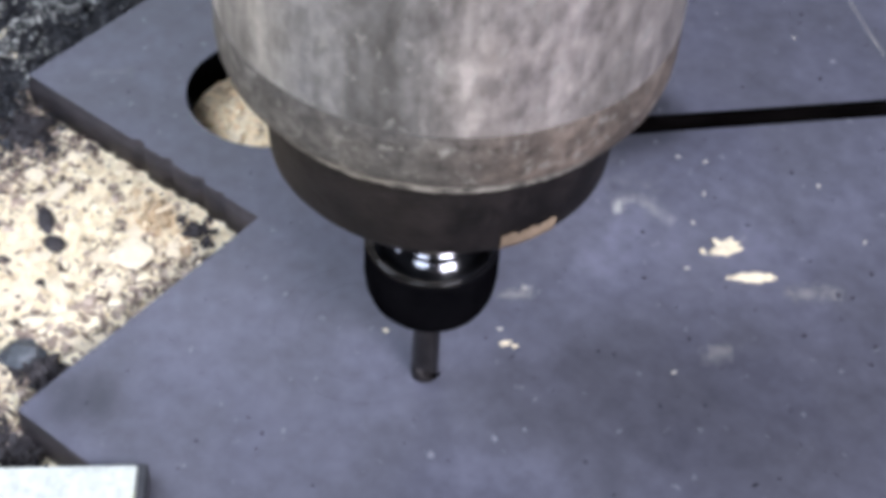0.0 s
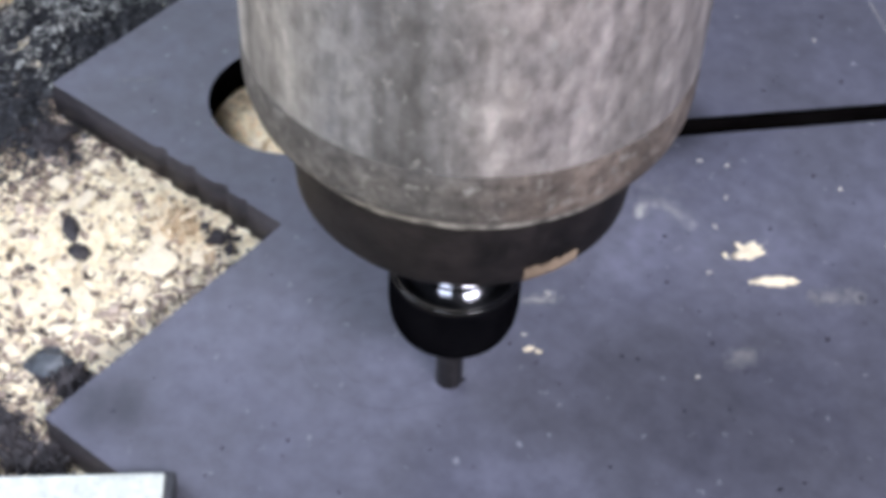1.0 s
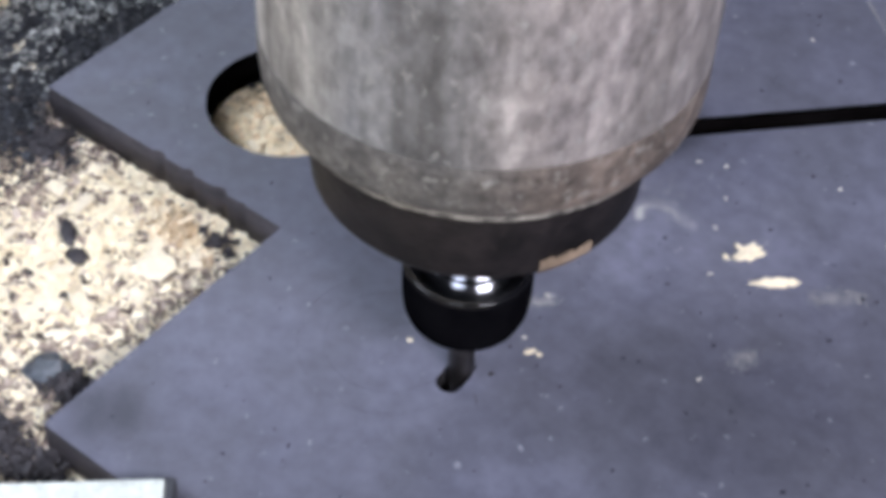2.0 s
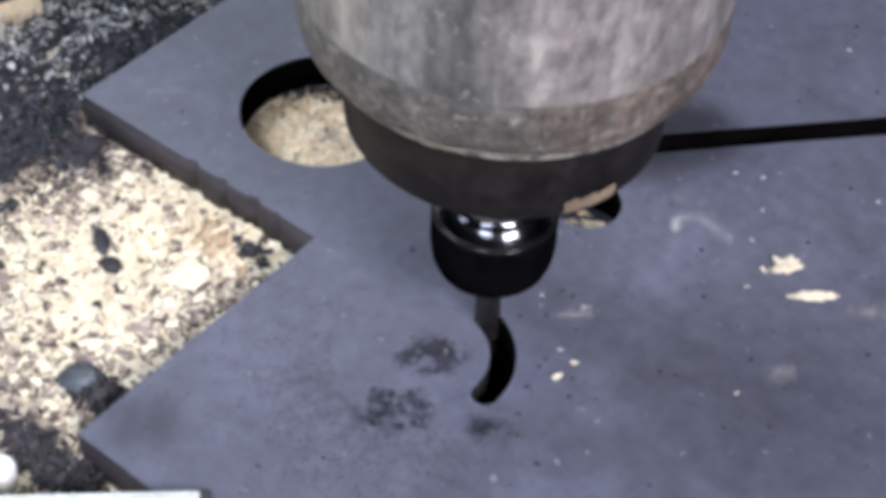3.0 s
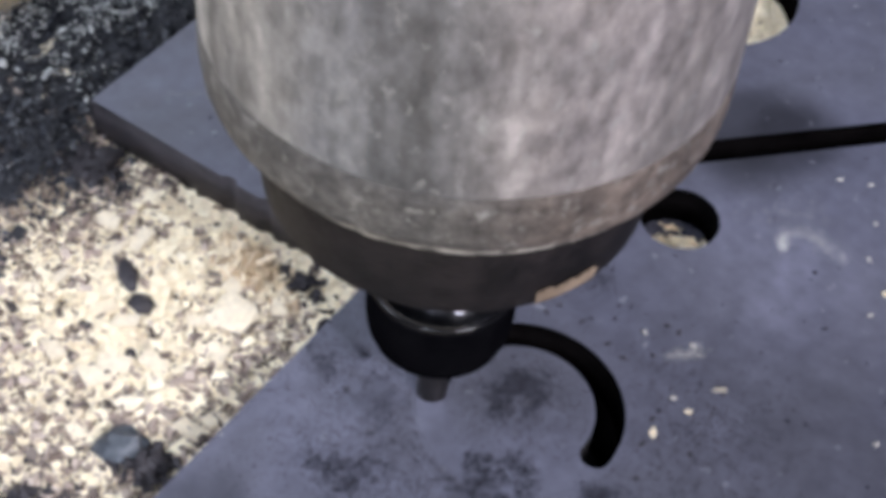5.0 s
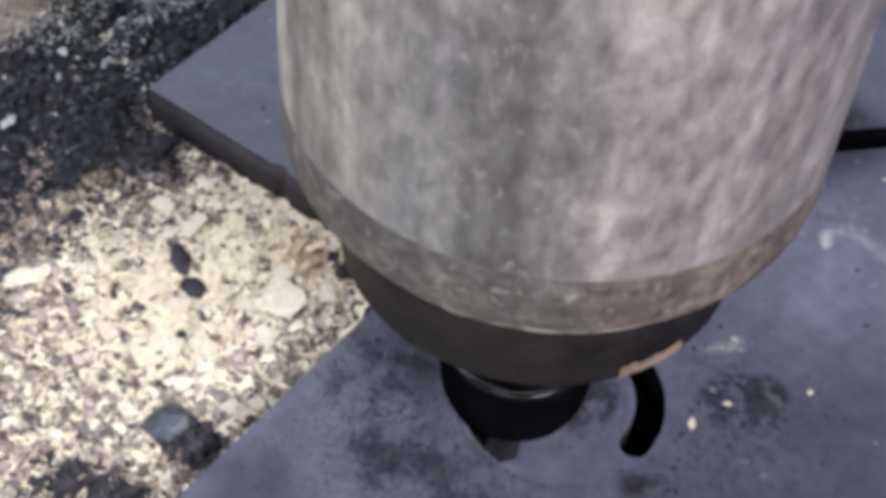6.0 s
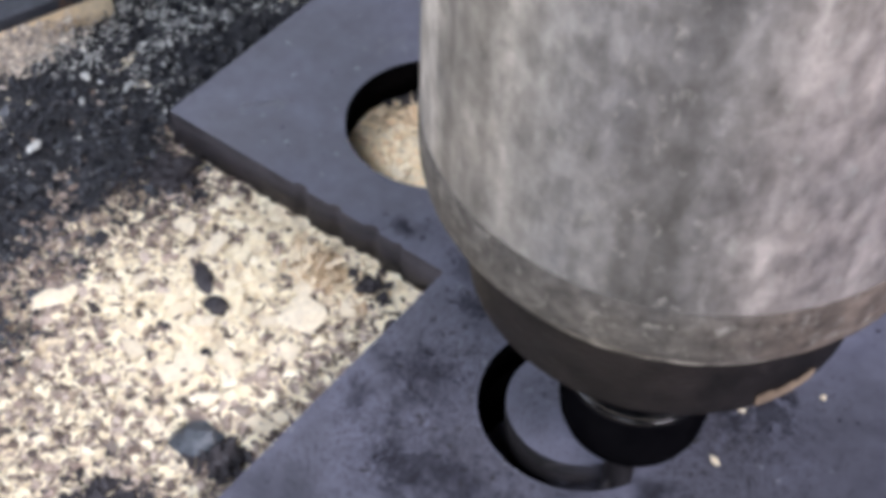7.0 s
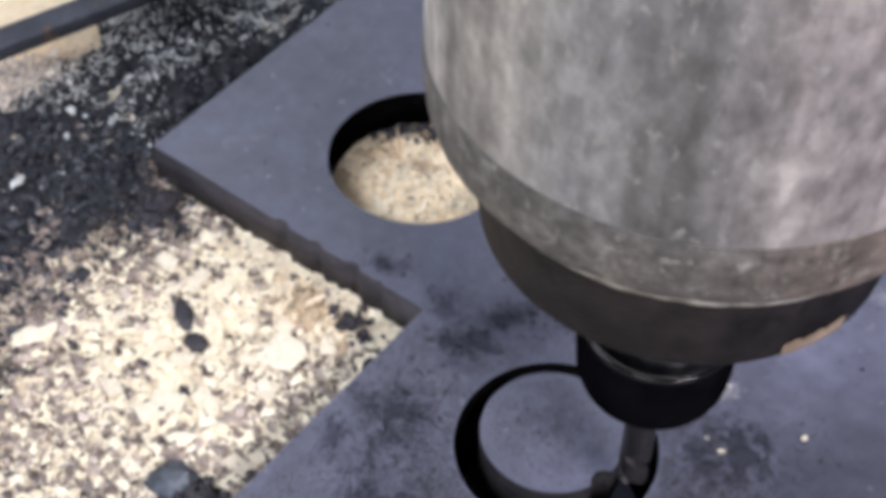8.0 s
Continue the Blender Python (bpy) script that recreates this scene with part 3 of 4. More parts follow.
shards("dark_dust", np.stack([x, y, BOARD + 0.05 + 0.08 * rng.uniform(0, 1, len(x))], -1), s, (0.25, 0.8), (0.15, 0.4), 0.4, DUSTY, 13,
       "dark laminate dust among the wood flakes", "dust")

# the heap of dark swarf beside the sheet
nx, ny = 70, 190
bm = bmesh.new()
grid = []
for i in range(nx):
    row = []
    for j in range(ny):
        gx, gy = -19 + 10.82 * i / (nx - 1), -9 + 36 * j / (ny - 1)
        e = float(edge_of_swarf(np.array([gx]), np.array([gy]))[0])
        side = min(1.0, max(0.0, (-8.2 - gx) / 0.9)) if gy > -0.3 else 1.0
        h = e * (0.10 + 0.28 * (0.5 + noise.noise((gx * 0.45, gy * 0.45, 1.0))) + 0.16 * noise.noise((gx * 2.1, gy * 2.1, 5.0)) + 0.09 * noise.noise((gx * 5.5, gy * 5.5, 2.0)))
        row.append(bm.verts.new((gx, gy, BOARD - 0.06 + max(0.0, h) * (0.4 + 0.6 * side))))
    grid.append(row)
for i in range(nx - 1):
    for j in range(ny - 1):
        bm.faces.new((grid[i][j], grid[i + 1][j], grid[i + 1][j + 1], grid[i][j + 1]))
tagged(part("swarf_heap", bm, SWARF_BED), "heaped dark grey laminate swarf beside the sheet", "swarf heap", kind="stuff")
x, y = on_board(38000, -18.5, -6.0, -9, 22, lambda x, y: np.clip(edge_of_swarf(x, y) * 1.1, 0, 1))
h = np.array([0.10 + 0.28 * (0.5 + noise.noise((float(a) * 0.45, float(b) * 0.45, 1.0))) + 0.16 * noise.noise((float(a) * 2.1, float(b) * 2.1, 5.0)) for a, b in zip(x, y)])
s = rng.lognormal(math.log(0.075), 0.55, len(x)).clip(0.03, 0.36)
shards("swarf_chips", np.stack([x, y, BOARD - 0.02 + h.clip(0) * edge_of_swarf(x, y) + 0.10 * rng.uniform(0, 1, len(x))], -1), s, (0.3, 0.9), (0.15, 0.5), 0.5, SWARF, 14,
       "dark grey laminate chips heaped beside the sheet", "swarf")


def fluff_density(x, y):
    patch = np.array([noise.noise((float(a) * 0.55, float(b) * 0.55, 21.0)) + 0.6 * noise.noise((float(a) * 1.9, float(b) * 1.9, 4.0)) + 0.7 * noise.noise((float(a) * 4.3, float(b) * 4.3, 6.0)) for a, b in zip(x, y)])
    away = -0.946 * x + 0.326 * y                   # towards the wooden block
    return np.clip((patch * 0.9 - 0.04 + 0.6 * np.clip((away - 10.3) / 1.7, -0.1, 1)) * 1.5, 0, 1) * np.clip((away - 8.6) / 1.8, 0.12, 1) * np.clip(edge_of_swarf(x, y) * 1.3, 0, 1) * np.clip((y + 2.2) / 3.0, 0.3, 1)


x, y = on_board(110000, -18.5, -6.5, -9, 22, fluff_density)
h = np.array([0.10 + 0.28 * (0.5 + noise.noise((float(a) * 0.45, float(b) * 0.45, 1.0))) + 0.16 * noise.noise((float(a) * 2.1, float(b) * 2.1, 5.0)) for a, b in zip(x, y)])
s = rng.lognormal(math.log(0.05), 0.5, len(x)).clip(0.018, 0.2)
shards("pale_swarf_chips", np.stack([x, y, BOARD + 0.03 + h.clip(0) * edge_of_swarf(x, y) + 0.11 * rng.uniform(0, 1, len(x))], -1), s, (0.25, 0.8), (0.15, 0.4), 0.6, FLUFF, 18,
       "silvery laminate shavings on the dark swarf heap", "swarf")


def crumb(name, x, y, z, size, seed, material, label, category, turn=0, rough=0.35):
    ob = part(name, lump(size, seed, rough), material, smooth=25)
    ob.matrix_basis = pose(x * CM, y * CM, (z + size[2] * 0.32) * CM, 0, 0, turn)
    return tagged(ob, label, category)


def clod(x, y, radius, height, n, size, seed, label):
    """A loose clump of dark dust and chips heaped on the board."""
    r = np.random.default_rng(seed)
    a, q = r.uniform(0, 2 * np.pi, n), radius * np.abs(r.normal(0, 0.5, n))
    q = np.minimum(q, radius * 1.5)
    px, py = x + q * np.cos(a) * 1.25, y + q * np.sin(a) * 0.85
    ok = ~over_sheet(px - 0.05, py - 0.05)
    z = BOARD + 0.04 + height * np.exp(-((q / radius) ** 2) * 2) * r.uniform(0, 1, n)
    s = r.lognormal(math.log(size), 0.45, n).clip(0.04, 0.5)
    o = shards("dust_clod", np.stack([px, py, z], -1)[ok], s[ok], (0.35, 0.9), (0.2, 0.5), 0.6, CRUMB, seed, label, "dust clod")
    return o


crumb("dark_crumb", -4.62, -2.78, BOARD, (0.95, 0.46, 0.3), 1, CRUMB, "long black crumb of laminate on the pale board", "crumb", -35)
crumb("dark_crumb", -3.84, -3.20, BOARD, (0.62, 0.5, 0.35), 2, CRUMB, "round black crumb of laminate on the pale board", "crumb", 20)
crumb("dark_crumb", -3.15, -4.27, BOARD, (0.26, 0.24, 0.2), 3, CRUMB, "tiny black crumb on the pale board", "crumb")
crumb("dark_crumb", -0.20, -1.62, BOARD + 0.15, (0.34, 0.26, 0.9), 4, CRUMB, "black crumb leaning on the cut edge", "crumb", 40)
crumb("dark_crumb", -7.25, -0.75, BOARD + 0.1, (0.85, 0.6, 0.6), 9, CRUMB, "black lump of swarf beside the sheet's corner", "crumb", 60, 0.5)
crumb("dark_crumb", -4.4, -4.3, BOARD, (0.3, 0.2, 0.2), 6, CRUMB, "tiny black crumb on the pale board", "crumb", 10)
for k, (bx, by, bl, bw, bt) in enumerate(((-2.13, -2.19, 0.95, 0.7, 30), (-6.71, -5.18, 0.8, 0.5, 80), (-2.3, -5.2, 0.65, 0.4, 40))):
    bm = lump((bl * 1.25, bw * 1.25, 0.12), 20 + k, 0.45)
    for v in bm.verts:
        v.co += Vector((0.28 * noise.noise((v.co.x * 2, v.co.y * 2, k)), 0.25 * noise.noise((v.co.y * 2, v.co.x * 2, 5 + k)), 0.03 * noise.noise((v.co.x * 3, v.co.y * 3, 9 + k))))
    ob = part("broad_flake", bm, CHIP, smooth=20)
    ob.matrix_basis = pose(bx * CM, by * CM, (BOARD + 0.17) * CM, 3, -4, bt)
    tagged(ob, "broad flat pale wood flake on the board", "wood chip")
crumb("laminate_offcut", -1.72, -6.1, BOARD, (1.15, 0.85, 0.65), 7, STONE, "glossy blue-grey laminate offcut against the sheet's edge", "offcut", 35, 0.5)
# Dark grains cover the small hole's back half in place of its shade.
hole_shade = np.stack(in_hole(4500, *SMALL_HOLE[:2], 0.85))
hole_shade = hole_shade[:, (hole_shade[1] - SMALL_HOLE[1]) * 0.82 - (hole_shade[0] - SMALL_HOLE[0]) * 0.57 > 0.40]
hole_grains = hole_shade.shape[1]
# a tangle of tan flakes under the cut edge, and a few broad flakes
tan = np.abs(rng.normal(0, 0.55, 230)), rng.uniform(0, 2 * np.pi, 230)
tx, ty = -2.45 + 1.15 * tan[0] * np.cos(tan[1]), -0.95 + 0.75 * tan[0] * np.sin(tan[1])
tk = ty < -0.12
shards("tan_flakes", np.stack([tx, ty, BOARD + 0.05 + 0.42 * np.exp(-2.2 * tan[0] ** 2) * rng.uniform(0, 1, 230)], -1)[tk], rng.lognormal(math.log(0.27), 0.45, 230).clip(0.1, 0.6)[tk],
       (0.35, 0.8), (0.08, 0.2), 0.6, BROWN, 416, "loose heap of tan wood flakes under the cut edge", "wood chips")
shards("hole_shade", np.stack([*hole_shade, BOARD + 0.03 + 0.05 * rng.uniform(0, 1, hole_grains)], -1), rng.lognormal(math.log(0.09), 0.4, hole_grains).clip(0.03, 0.2), (0.4, 0.9), (0.2, 0.4), 0.3, SOOT, 415,
       "dark grains standing in for the shade in the small hole", "dust")
clod(-7.35, -0.85, 0.8, 0.5, 330, 0.15, 405, "black clump of swarf beside the sheet's corner")
clod(-0.95, -6.2, 0.85, 0.45, 300, 0.14, 408, "black clump of swarf against the sheet's edge")
clod(-1.0, -8.1, 1.1, 0.3, 380, 0.13, 409, "flat dark clump of dust on the board")
clod(-1.55, -0.75, 0.8, 0.35, 170, 0.12, 410, "dark clump of dust under the cut edge")
clod(-0.1, -8.35, 0.7, 0.3, 260, 0.13, 417, "black clump of swarf below the sheet's corner")
clod(0.35, -7.95, 0.6, 0.3, 220, 0.12, 418, "black clump of swarf under the sheet's edge")
clod(-2.3, -8.3, 1.2, 0.25, 260, 0.12, 411, "flat dark clump of dust on the board")

# single loose flakes that lie on top
flake_meshes = []
for k in range(6):
    bm = slab((1.0, 0.62, 0.1), 0.02, 1)
    for v in bm.verts:
        v.co += Vector((0.34 * noise.noise((v.co.x * 2, v.co.y * 2, 30 + k)), 0.3 * noise.noise((v.co.y * 2, v.co.x * 2, 40 + k)), 0.05 * noise.noise((v.co.x * 2, v.co.y * 2, 50 + k))))
    o = part("wood_flake", bm, CHIP, smooth=20)
    flake_meshes.append(o.data)
    bpy.data.objects.remove(o)
lay_out = random.Random(8)
for k in range(24):
    fx, fy = -0.4 - 5.6 * lay_out.random(), -0.5 - 6.5 * lay_out.random()
    ob = new("wood_flake", flake_meshes[k % 6])
    size = lay_out.uniform(0.32, 0.72)
    ob.matrix_basis = pose(fx * CM, fy * CM, (BOARD + 0.13) * CM, lay_out.gauss(0, 7), lay_out.gauss(0, 7), lay_out.uniform(0, 360)) @ Matrix.Scale(size, 4)
    tagged(ob, "flat pale wood flake lying on the board", "wood chip", "loose wood flakes on the board")
for k, (sx, sy, size) in enumerate(((-11.2, 0.1, (0.26, 0.2, 0.12)), (-10.1, 0.55, (0.22, 0.18, 0.12)), (-10.35, -2.4, (0.42, 0.26, 0.16)), (-10.6, -0.6, (0.2, 0.14, 0.1)))):
    crumb("pale_swarf_curl", sx, sy, BOARD + 0.38, size, 70 + k, FLUFF, "pale grey curl of laminate on the dark swarf", "swarf", 50 * k, 0.7)

# ---- beyond the heap: a pale wood block and the dark steel bar along its edge ----
wood = part("wood_block", slab((14.0, 9.0, 1.1), 0.05), WOOD)
lay = pose(-12.42 * CM, 2.35 * CM, 0, 0, 0, 71.0)
wood.matrix_basis = lay @ pose(-7.0 * CM, 4.5 * CM, (BOARD + 0.55) * CM)
tagged(wood, "pale wooden block lying on the board behind the swarf", "wood block")
heap_rng = np.random.default_rng(52)
along, inward = heap_rng.normal(-2.75, 0.75, 2600), heap_rng.normal(-0.12, 0.28, 2600)
lean = np.where(inward > 0.02, 1.12 + 0.06 * heap_rng.uniform(0, 1, 2600), 0.15 + heap_rng.uniform(0, 1, 2600) * 0.95 * np.clip(1 + inward / 0.75, 0, 1))
shards("block_dust", np.stack([-12.42 + 0.326 * along - 0.946 * inward, 2.35 + 0.946 * along + 0.326 * inward, BOARD + lean], -1),
       heap_rng.lognormal(math.log(0.08), 0.5, 2600).clip(0.03, 0.24), (0.35, 0.9), (0.15, 0.4), 0.4, BLOCK_DUST, 53, "pale dust and chips heaped against the wooden block", "dust")
bar = part("steel_bar", slab((44, 0.8, 0.4), 0.06), BAR)
bar.matrix_basis = lay @ pose(6.0 * CM, 0.30 * CM, (BOARD + 1.1 + 0.205) * CM)
tagged(bar, "long dark steel bar resting along the wooden block's edge", "bar")

# ---- clamp bar at the sheet's near edge ----
clamp = tagged(new("clamp_bar"), "dirty greenish-white plastic clamp bar with a dark end cap", "clamp bar")
clamp.matrix_basis = pose(3.26 * CM, -7.48 * CM, 0, 0, 0, 41)
bm = slab((9.0, 2.4, 0.5), 0.08, 3)
bm.transform(Matrix.Translation((-4.3, -1.0, 0.25)))
part("bar_body", bm, PLASTIC, clamp)
bm = slab((0.22, 2.42, 0.52), 0.07, 3)
bm.transform(Matrix.Translation((0.31, -1.0, 0.26)))
part("end_cap", bm, RUBBER, clamp, "dark rubber end cap")
plug = tagged(new("clamp_screw"), "white plastic clamp screw standing on the board", "clamp screw")
plug.matrix_basis = pose(-0.84 * CM, -9.16 * CM, BOARD * CM)
part("knob", lathe([(0, 0.84), (0.24, 0.84), (0.34, 0.81), (0.38, 0.74), (0.38, 0.58), (0.35, 0.54), (0.2, 0.54)], 48), WHITE, plug, "white rounded knob")
part("stem", lathe([(0.32, 0.55), (0.32, 0.04), (0.28, 0), (0, 0)], 40), PLASTIC, plug, "dirty greenish stem")

# ---- chips and marks on the sheet ----
SMEAR = coat("pale_smear", (0.26, 0.26, 0.265), (0.38, 0.37, 0.36), 220, rough=0.8, bump=0.4, coords="Position")
SCUFF = coat("white_scuff", (0.36, 0.36, 0.365), (0.50, 0.495, 0.49), 220, rough=0.8, bump=0.4, coords="Position")


def flake(name, x, y, size, turn, seed, label, material=FLAKE, lift=0.0):
    ob = part(name, lump(size, seed, 0.5, 2), material, smooth=20)
    ob.matrix_basis = pose(x * CM, y * CM, (size[2] * 0.34 + lift) * CM, 0, 0, turn)
    return tagged(ob, label, "wood chip" if material is FLAKE else "dust fleck")


def splinter(x, y, long, wide, turn, seed, label, material=CHIP):
    """A thin ragged wood chip with torn ends, curled up in places."""
    r, n, m = random.Random(seed), 44, 5
    bm = bmesh.new()
    sides = []
    for top in (0, 1):
        rings = []
        for j in range(1, m + 1):
            ring = []
            for k in range(n):
                a = 2 * math.pi * k / n
                reach = 0.5 * (1 + 0.55 * noise.noise((2.2 * math.cos(a), 2.2 * math.sin(a), seed)) + 0.35 * noise.noise((7 * math.cos(a), 7 * math.sin(a), seed))) * j / m
                px, py = long * reach * math.cos(a), wide * reach * math.sin(a)
                pz = (0.05 + 0.16 * noise.noise((px * 2.6, py * 2.6, seed))) * min(1, long * 1.3) + 0.05 * noise.noise((px * 9, py * 9, seed)) + (0.045 - 0.03 * j / m) * (2 * top - 1)
                ring.append(bm.verts.new((px, py, max(pz, 0.004 + 0.01 * top))))
            rings.append(ring)
        hub = bm.verts.new((0, 0, sum(v.co.z for v in rings[0]) / n))
        for k in range(n):
            bm.faces.new((hub, rings[0][k], rings[0][(k + 1) % n]))
        for p, q in zip(rings, rings[1:]):
            for k in range(n):
                bm.faces.new((p[k], q[k], q[(k + 1) % n], p[(k + 1) % n]))
        sides.append(rings[-1])
    for k in range(n):
        bm.faces.new((sides[0][k], sides[0][(k + 1) % n], sides[1][(k + 1) % n], sides[1][k]))
    ob = part("wood_chip", bm, material, smooth=25)
    ob.matrix_basis = pose(x * CM, y * CM, 0, 0, 0, turn)
    return tagged(ob, label, "wood chip")


splinter(9.26, 6.50, 0.80, 0.52, 70, 21, "curled pale wood chip lying on the grey sheet")
flake("wood_chip", 8.90, 6.05, (0.16, 0.14, 0.1), 10, 22, "small pale wood crumb on the grey sheet")
splinter(10.25, 6.05, 1.1, 0.27, 40, 23, "long flat pale wood chip on the grey sheet")
moving_chip_a = splinter(6.94, 0.63, 0.26, 0.14, 60, 24, "small pale wood chip beside the cut")
blown_fleck = flake("dust_fleck", 4.63, -0.81, (0.16, 0.12, 0.05), 30, 46, "tiny pale dust fleck on the disc")
moving_chip_b = splinter(7.05, 0.80, 0.17, 0.10, 20, 25, "small pale wood chip beside the cut")


def smear(points, width, n, size, seed, label, material=SMEAR):
    """Fine pale dust lying along a line of points."""
    r = np.random.default_rng(seed)
    n, pts = 7 * n, np.array(points, float)
    u = r.uniform(0, len(pts) - 1, n)
    k = np.minimum(u.astype(int), len(pts) - 2)
    p = pts[k] + (pts[k + 1] - pts[k]) * (u - k)[:, None] + r.normal(0, width, (n, 2))
    s = r.lognormal(math.log(size * 0.32), 0.5, n).clip(0.006, 0.06)
    return shards("pale_smear", np.column_stack([p, np.full(n, 0.008)]), s, (0.3, 0.9), (0.1, 0.2), 0.05, material, seed, label, "dust smear")


smear(((11.2, 6.2), (12.1, 7.0)), 0.14, 130, 0.05, 51, "faint pale smear of wood dust on the sheet")
smear(((10.75, 3.3), (10.95, 3.75)), 0.14, 70, 0.05, 52, "faint pale smear of wood dust on the sheet")
smear(((6.0, 1.75), (6.5, 2.3)), 0.09, 70, 0.05, 53, "faint pale smear of wood dust on the sheet")
smear(((6.38, 6.25), (6.45, 6.05), (6.56, 5.82)), 0.06, 110, 0.045, 54, "white scuff in the grey sheet", SCUFF)
smear(((6.4, 6.35), (6.69, 6.62), (7.0, 6.6), (7.3, 6.5), (7.8, 6.44)), 0.12, 130, 0.04, 55, "white scuff in the grey sheet", SCUFF)
smear(((5.6, 6.2), (6.3, 6.9), (6.9, 7.3)), 0.35, 150, 0.035, 56, "faint white scuffing on the grey sheet")
smear(((6.9, 17.6), (7.9, 16.7), (8.9, 15.9)), 0.03, 120, 0.04, 57, "thin pale scratch on the grey sheet")
smear(((-6.0, 4.5), (-4.6, 6.2)), 0.3, 70, 0.035, 58, "faint pale dust on the grey sheet")
smear(((-6.9, 1.2), (-6.2, 1.9)), 0.08, 50, 0.04, 59, "faint pale dust on the grey sheet")
spots = ((6.54, 14.94), (6.66, 8.57), (7.29, 8.87), (9.96, 9.98), (8.2, 6.76), (8.98, 6.03), (8.89, 5.34), (11.8, 8.93), (5.32, 1.99), (6.28, 2.31), (6.6, 0.91), (10.35, 2.39), (7.88, 7.82))
for k, (sx, sy) in enumerate(spots):
    flake("dust_fleck", sx, sy, (0.15, 0.09, 0.04), 40 * k, 31 + k, "tiny pale dust fleck on the grey sheet", PALE)
n = 420
x, y = rng.uniform(-8, 15, n), rng.uniform(-7.4, 18, n)
inside = over_sheet(x, y) & (np.hypot(x - RING[0], y - RING[1]) > 2.3)
for cx, cy, r in (*BIG_HOLES, SMALL_HOLE):
    inside &= np.hypot(x - cx, y - cy) > r + 0.1
q = across.x * x + across.y * y
inside &= np.abs(q + 2.34) > 0.45
x, y = x[inside], y[inside]
s = rng.lognormal(math.log(0.05), 0.4, len(x)).clip(0.02, 0.13)
shards("sheet_dust", np.stack([x, y, 0.012 + 0 * x], -1), s, (0.4, 0.9), (0.2, 0.4), 0.15, SOOT, 15, "fine grey dust scattered over the sheet", "dust")

# ---- dark crumbs thrown out of the cut ----
speck_meshes = []
for k in range(5):
    o = part("cut_crumb", lump((0.13, 0.08, 0.045), 60 + k, 0.7, 2), CRUMB, smooth=20)
    speck_meshes.append(o.data)
    bpy.data.objects.remove(o)
throw = random.Random(3)

# where the cutter stands: seconds, angle round the ring in degrees, height of the nut's lower face in centimetres
COURSE = ((0, -3, 2.63), (0.5, -3, 2.31), (1.0, -3, 2.00), (1.25, -3, 1.88), (1.75, -3, 1.88), (2.3, 32, 1.88), (2.5, 45, 1.88), (3.0, 75, 1.88), (3.5, 109, 1.88),
          (4.0, 142, 1.88), (4.3, 161, 1.88), (4.5, 174, 1.88), (4.7, 187, 1.88), (5.8, 253, 1.88), (6.5, 294, 1.93), (7.0, 329, 1.93), (7.5, 352, 1.93), (7.6, 356, 2.05), (7.8, 357, 2.93), (8.0, 357, 3.80))
ct, ca, cz = (np.array(c, float) for c in zip(*COURSE))


def cutter_at(t):
    a = radians(float(np.interp(t, ct, ca)))
    return RING[0] + KERF_MID * math.cos(a), RING[1] + KERF_MID * math.sin(a), float(np.interp(t, ct, cz))


def time_at(angle):
    return float(np.interp(angle, ca[4:18], ct[4:18]))


def clump_mesh(n, radius, size, seed):
    """A thin loose patch of dark dust round the origin."""
    r = np.random.default_rng(seed)
    px, py = r.normal(0, radius * 0.52, 2 * n), r.normal(0, radius * 0.34, 2 * n)
    thin = np.array([noise.noise((float(a) * 2.1, float(b) * 2.1, seed)) + 0.7 * noise.noise((float(a) * 5.5, float(b) * 5.5, seed)) for a, b in zip(px, py)])
    ok = (1.5 * thin + r.normal(0, 0.35, 2 * n) > 0.02) & (np.hypot(px, py) < min(1.45 * radius, 0.95))
    px, py = px[ok], py[ok]
    n = len(px)
    s = r.lognormal(math.log(size * 0.8), 0.55, n).clip(0.006, 0.09)
    o = shards("dust_clump", np.stack([px, py, 0.02 + 0.03 * r.uniform(0, 1, n)], -1), s, (0.35, 0.9), (0.15, 0.4), 0.25, SOOT, seed, "", "")
    me = o.data
    bpy.data.objects.remove(o)
    return me


clump_meshes = [clump_mesh(1000, 0.6, 0.016, 200 + k) for k in range(6)]
clumps = []
for k in range(170):
    t0 = throw.uniform(1.8, 7.2)
    x0, y0, _ = cutter_at(t0)
    if t0 < 3.4:
        a, far = radians(throw.gauss(215, 35)), abs(throw.gauss(0, 1.5)) + 0.3
    elif throw.random() < 0.5:
        a, far = radians(throw.uniform(140, 300)), abs(throw.gauss(0, 2.2)) + 0.6
    else:
        a, far = math.atan2(y0 - RING[1], x0 - RING[0]) + throw.gauss(0, 0.5), abs(throw.gauss(0, 1.1)) + 0.7
    x1, y1 = x0 + far * math.cos(a), y0 + far * math.sin(a)
    d = math.hypot(x1 - RING[0], y1 - RING[1])
    if 0.9 < d < 3.0 or not over_sheet(np.array(x1 - 0.4), np.array(y1)) or d < 0.9:
        continue
    o = tagged(new("dust_clump", clump_meshes[k % 6]), "loose patch of dark dust thrown out of the cut", "dust", "dust thrown by the cutter", "stuff")
    clumps.append((o, t0, (x0, y0), (x1, y1), throw.uniform(0, 360)))
# thick dust that gathers on the disc and beside the start of the cut
heap_a = tagged(new("dust_heap", clump_mesh(5600, 0.68, 0.018, 301)), "heap of dark dust that also stands in for the nut's shadow", "dust", kind="stuff")
heap_b = tagged(new("dust_heap", clump_mesh(7000, 0.9, 0.018, 302)), "heap of dark dust beside the start of the cut", "dust", kind="stuff")
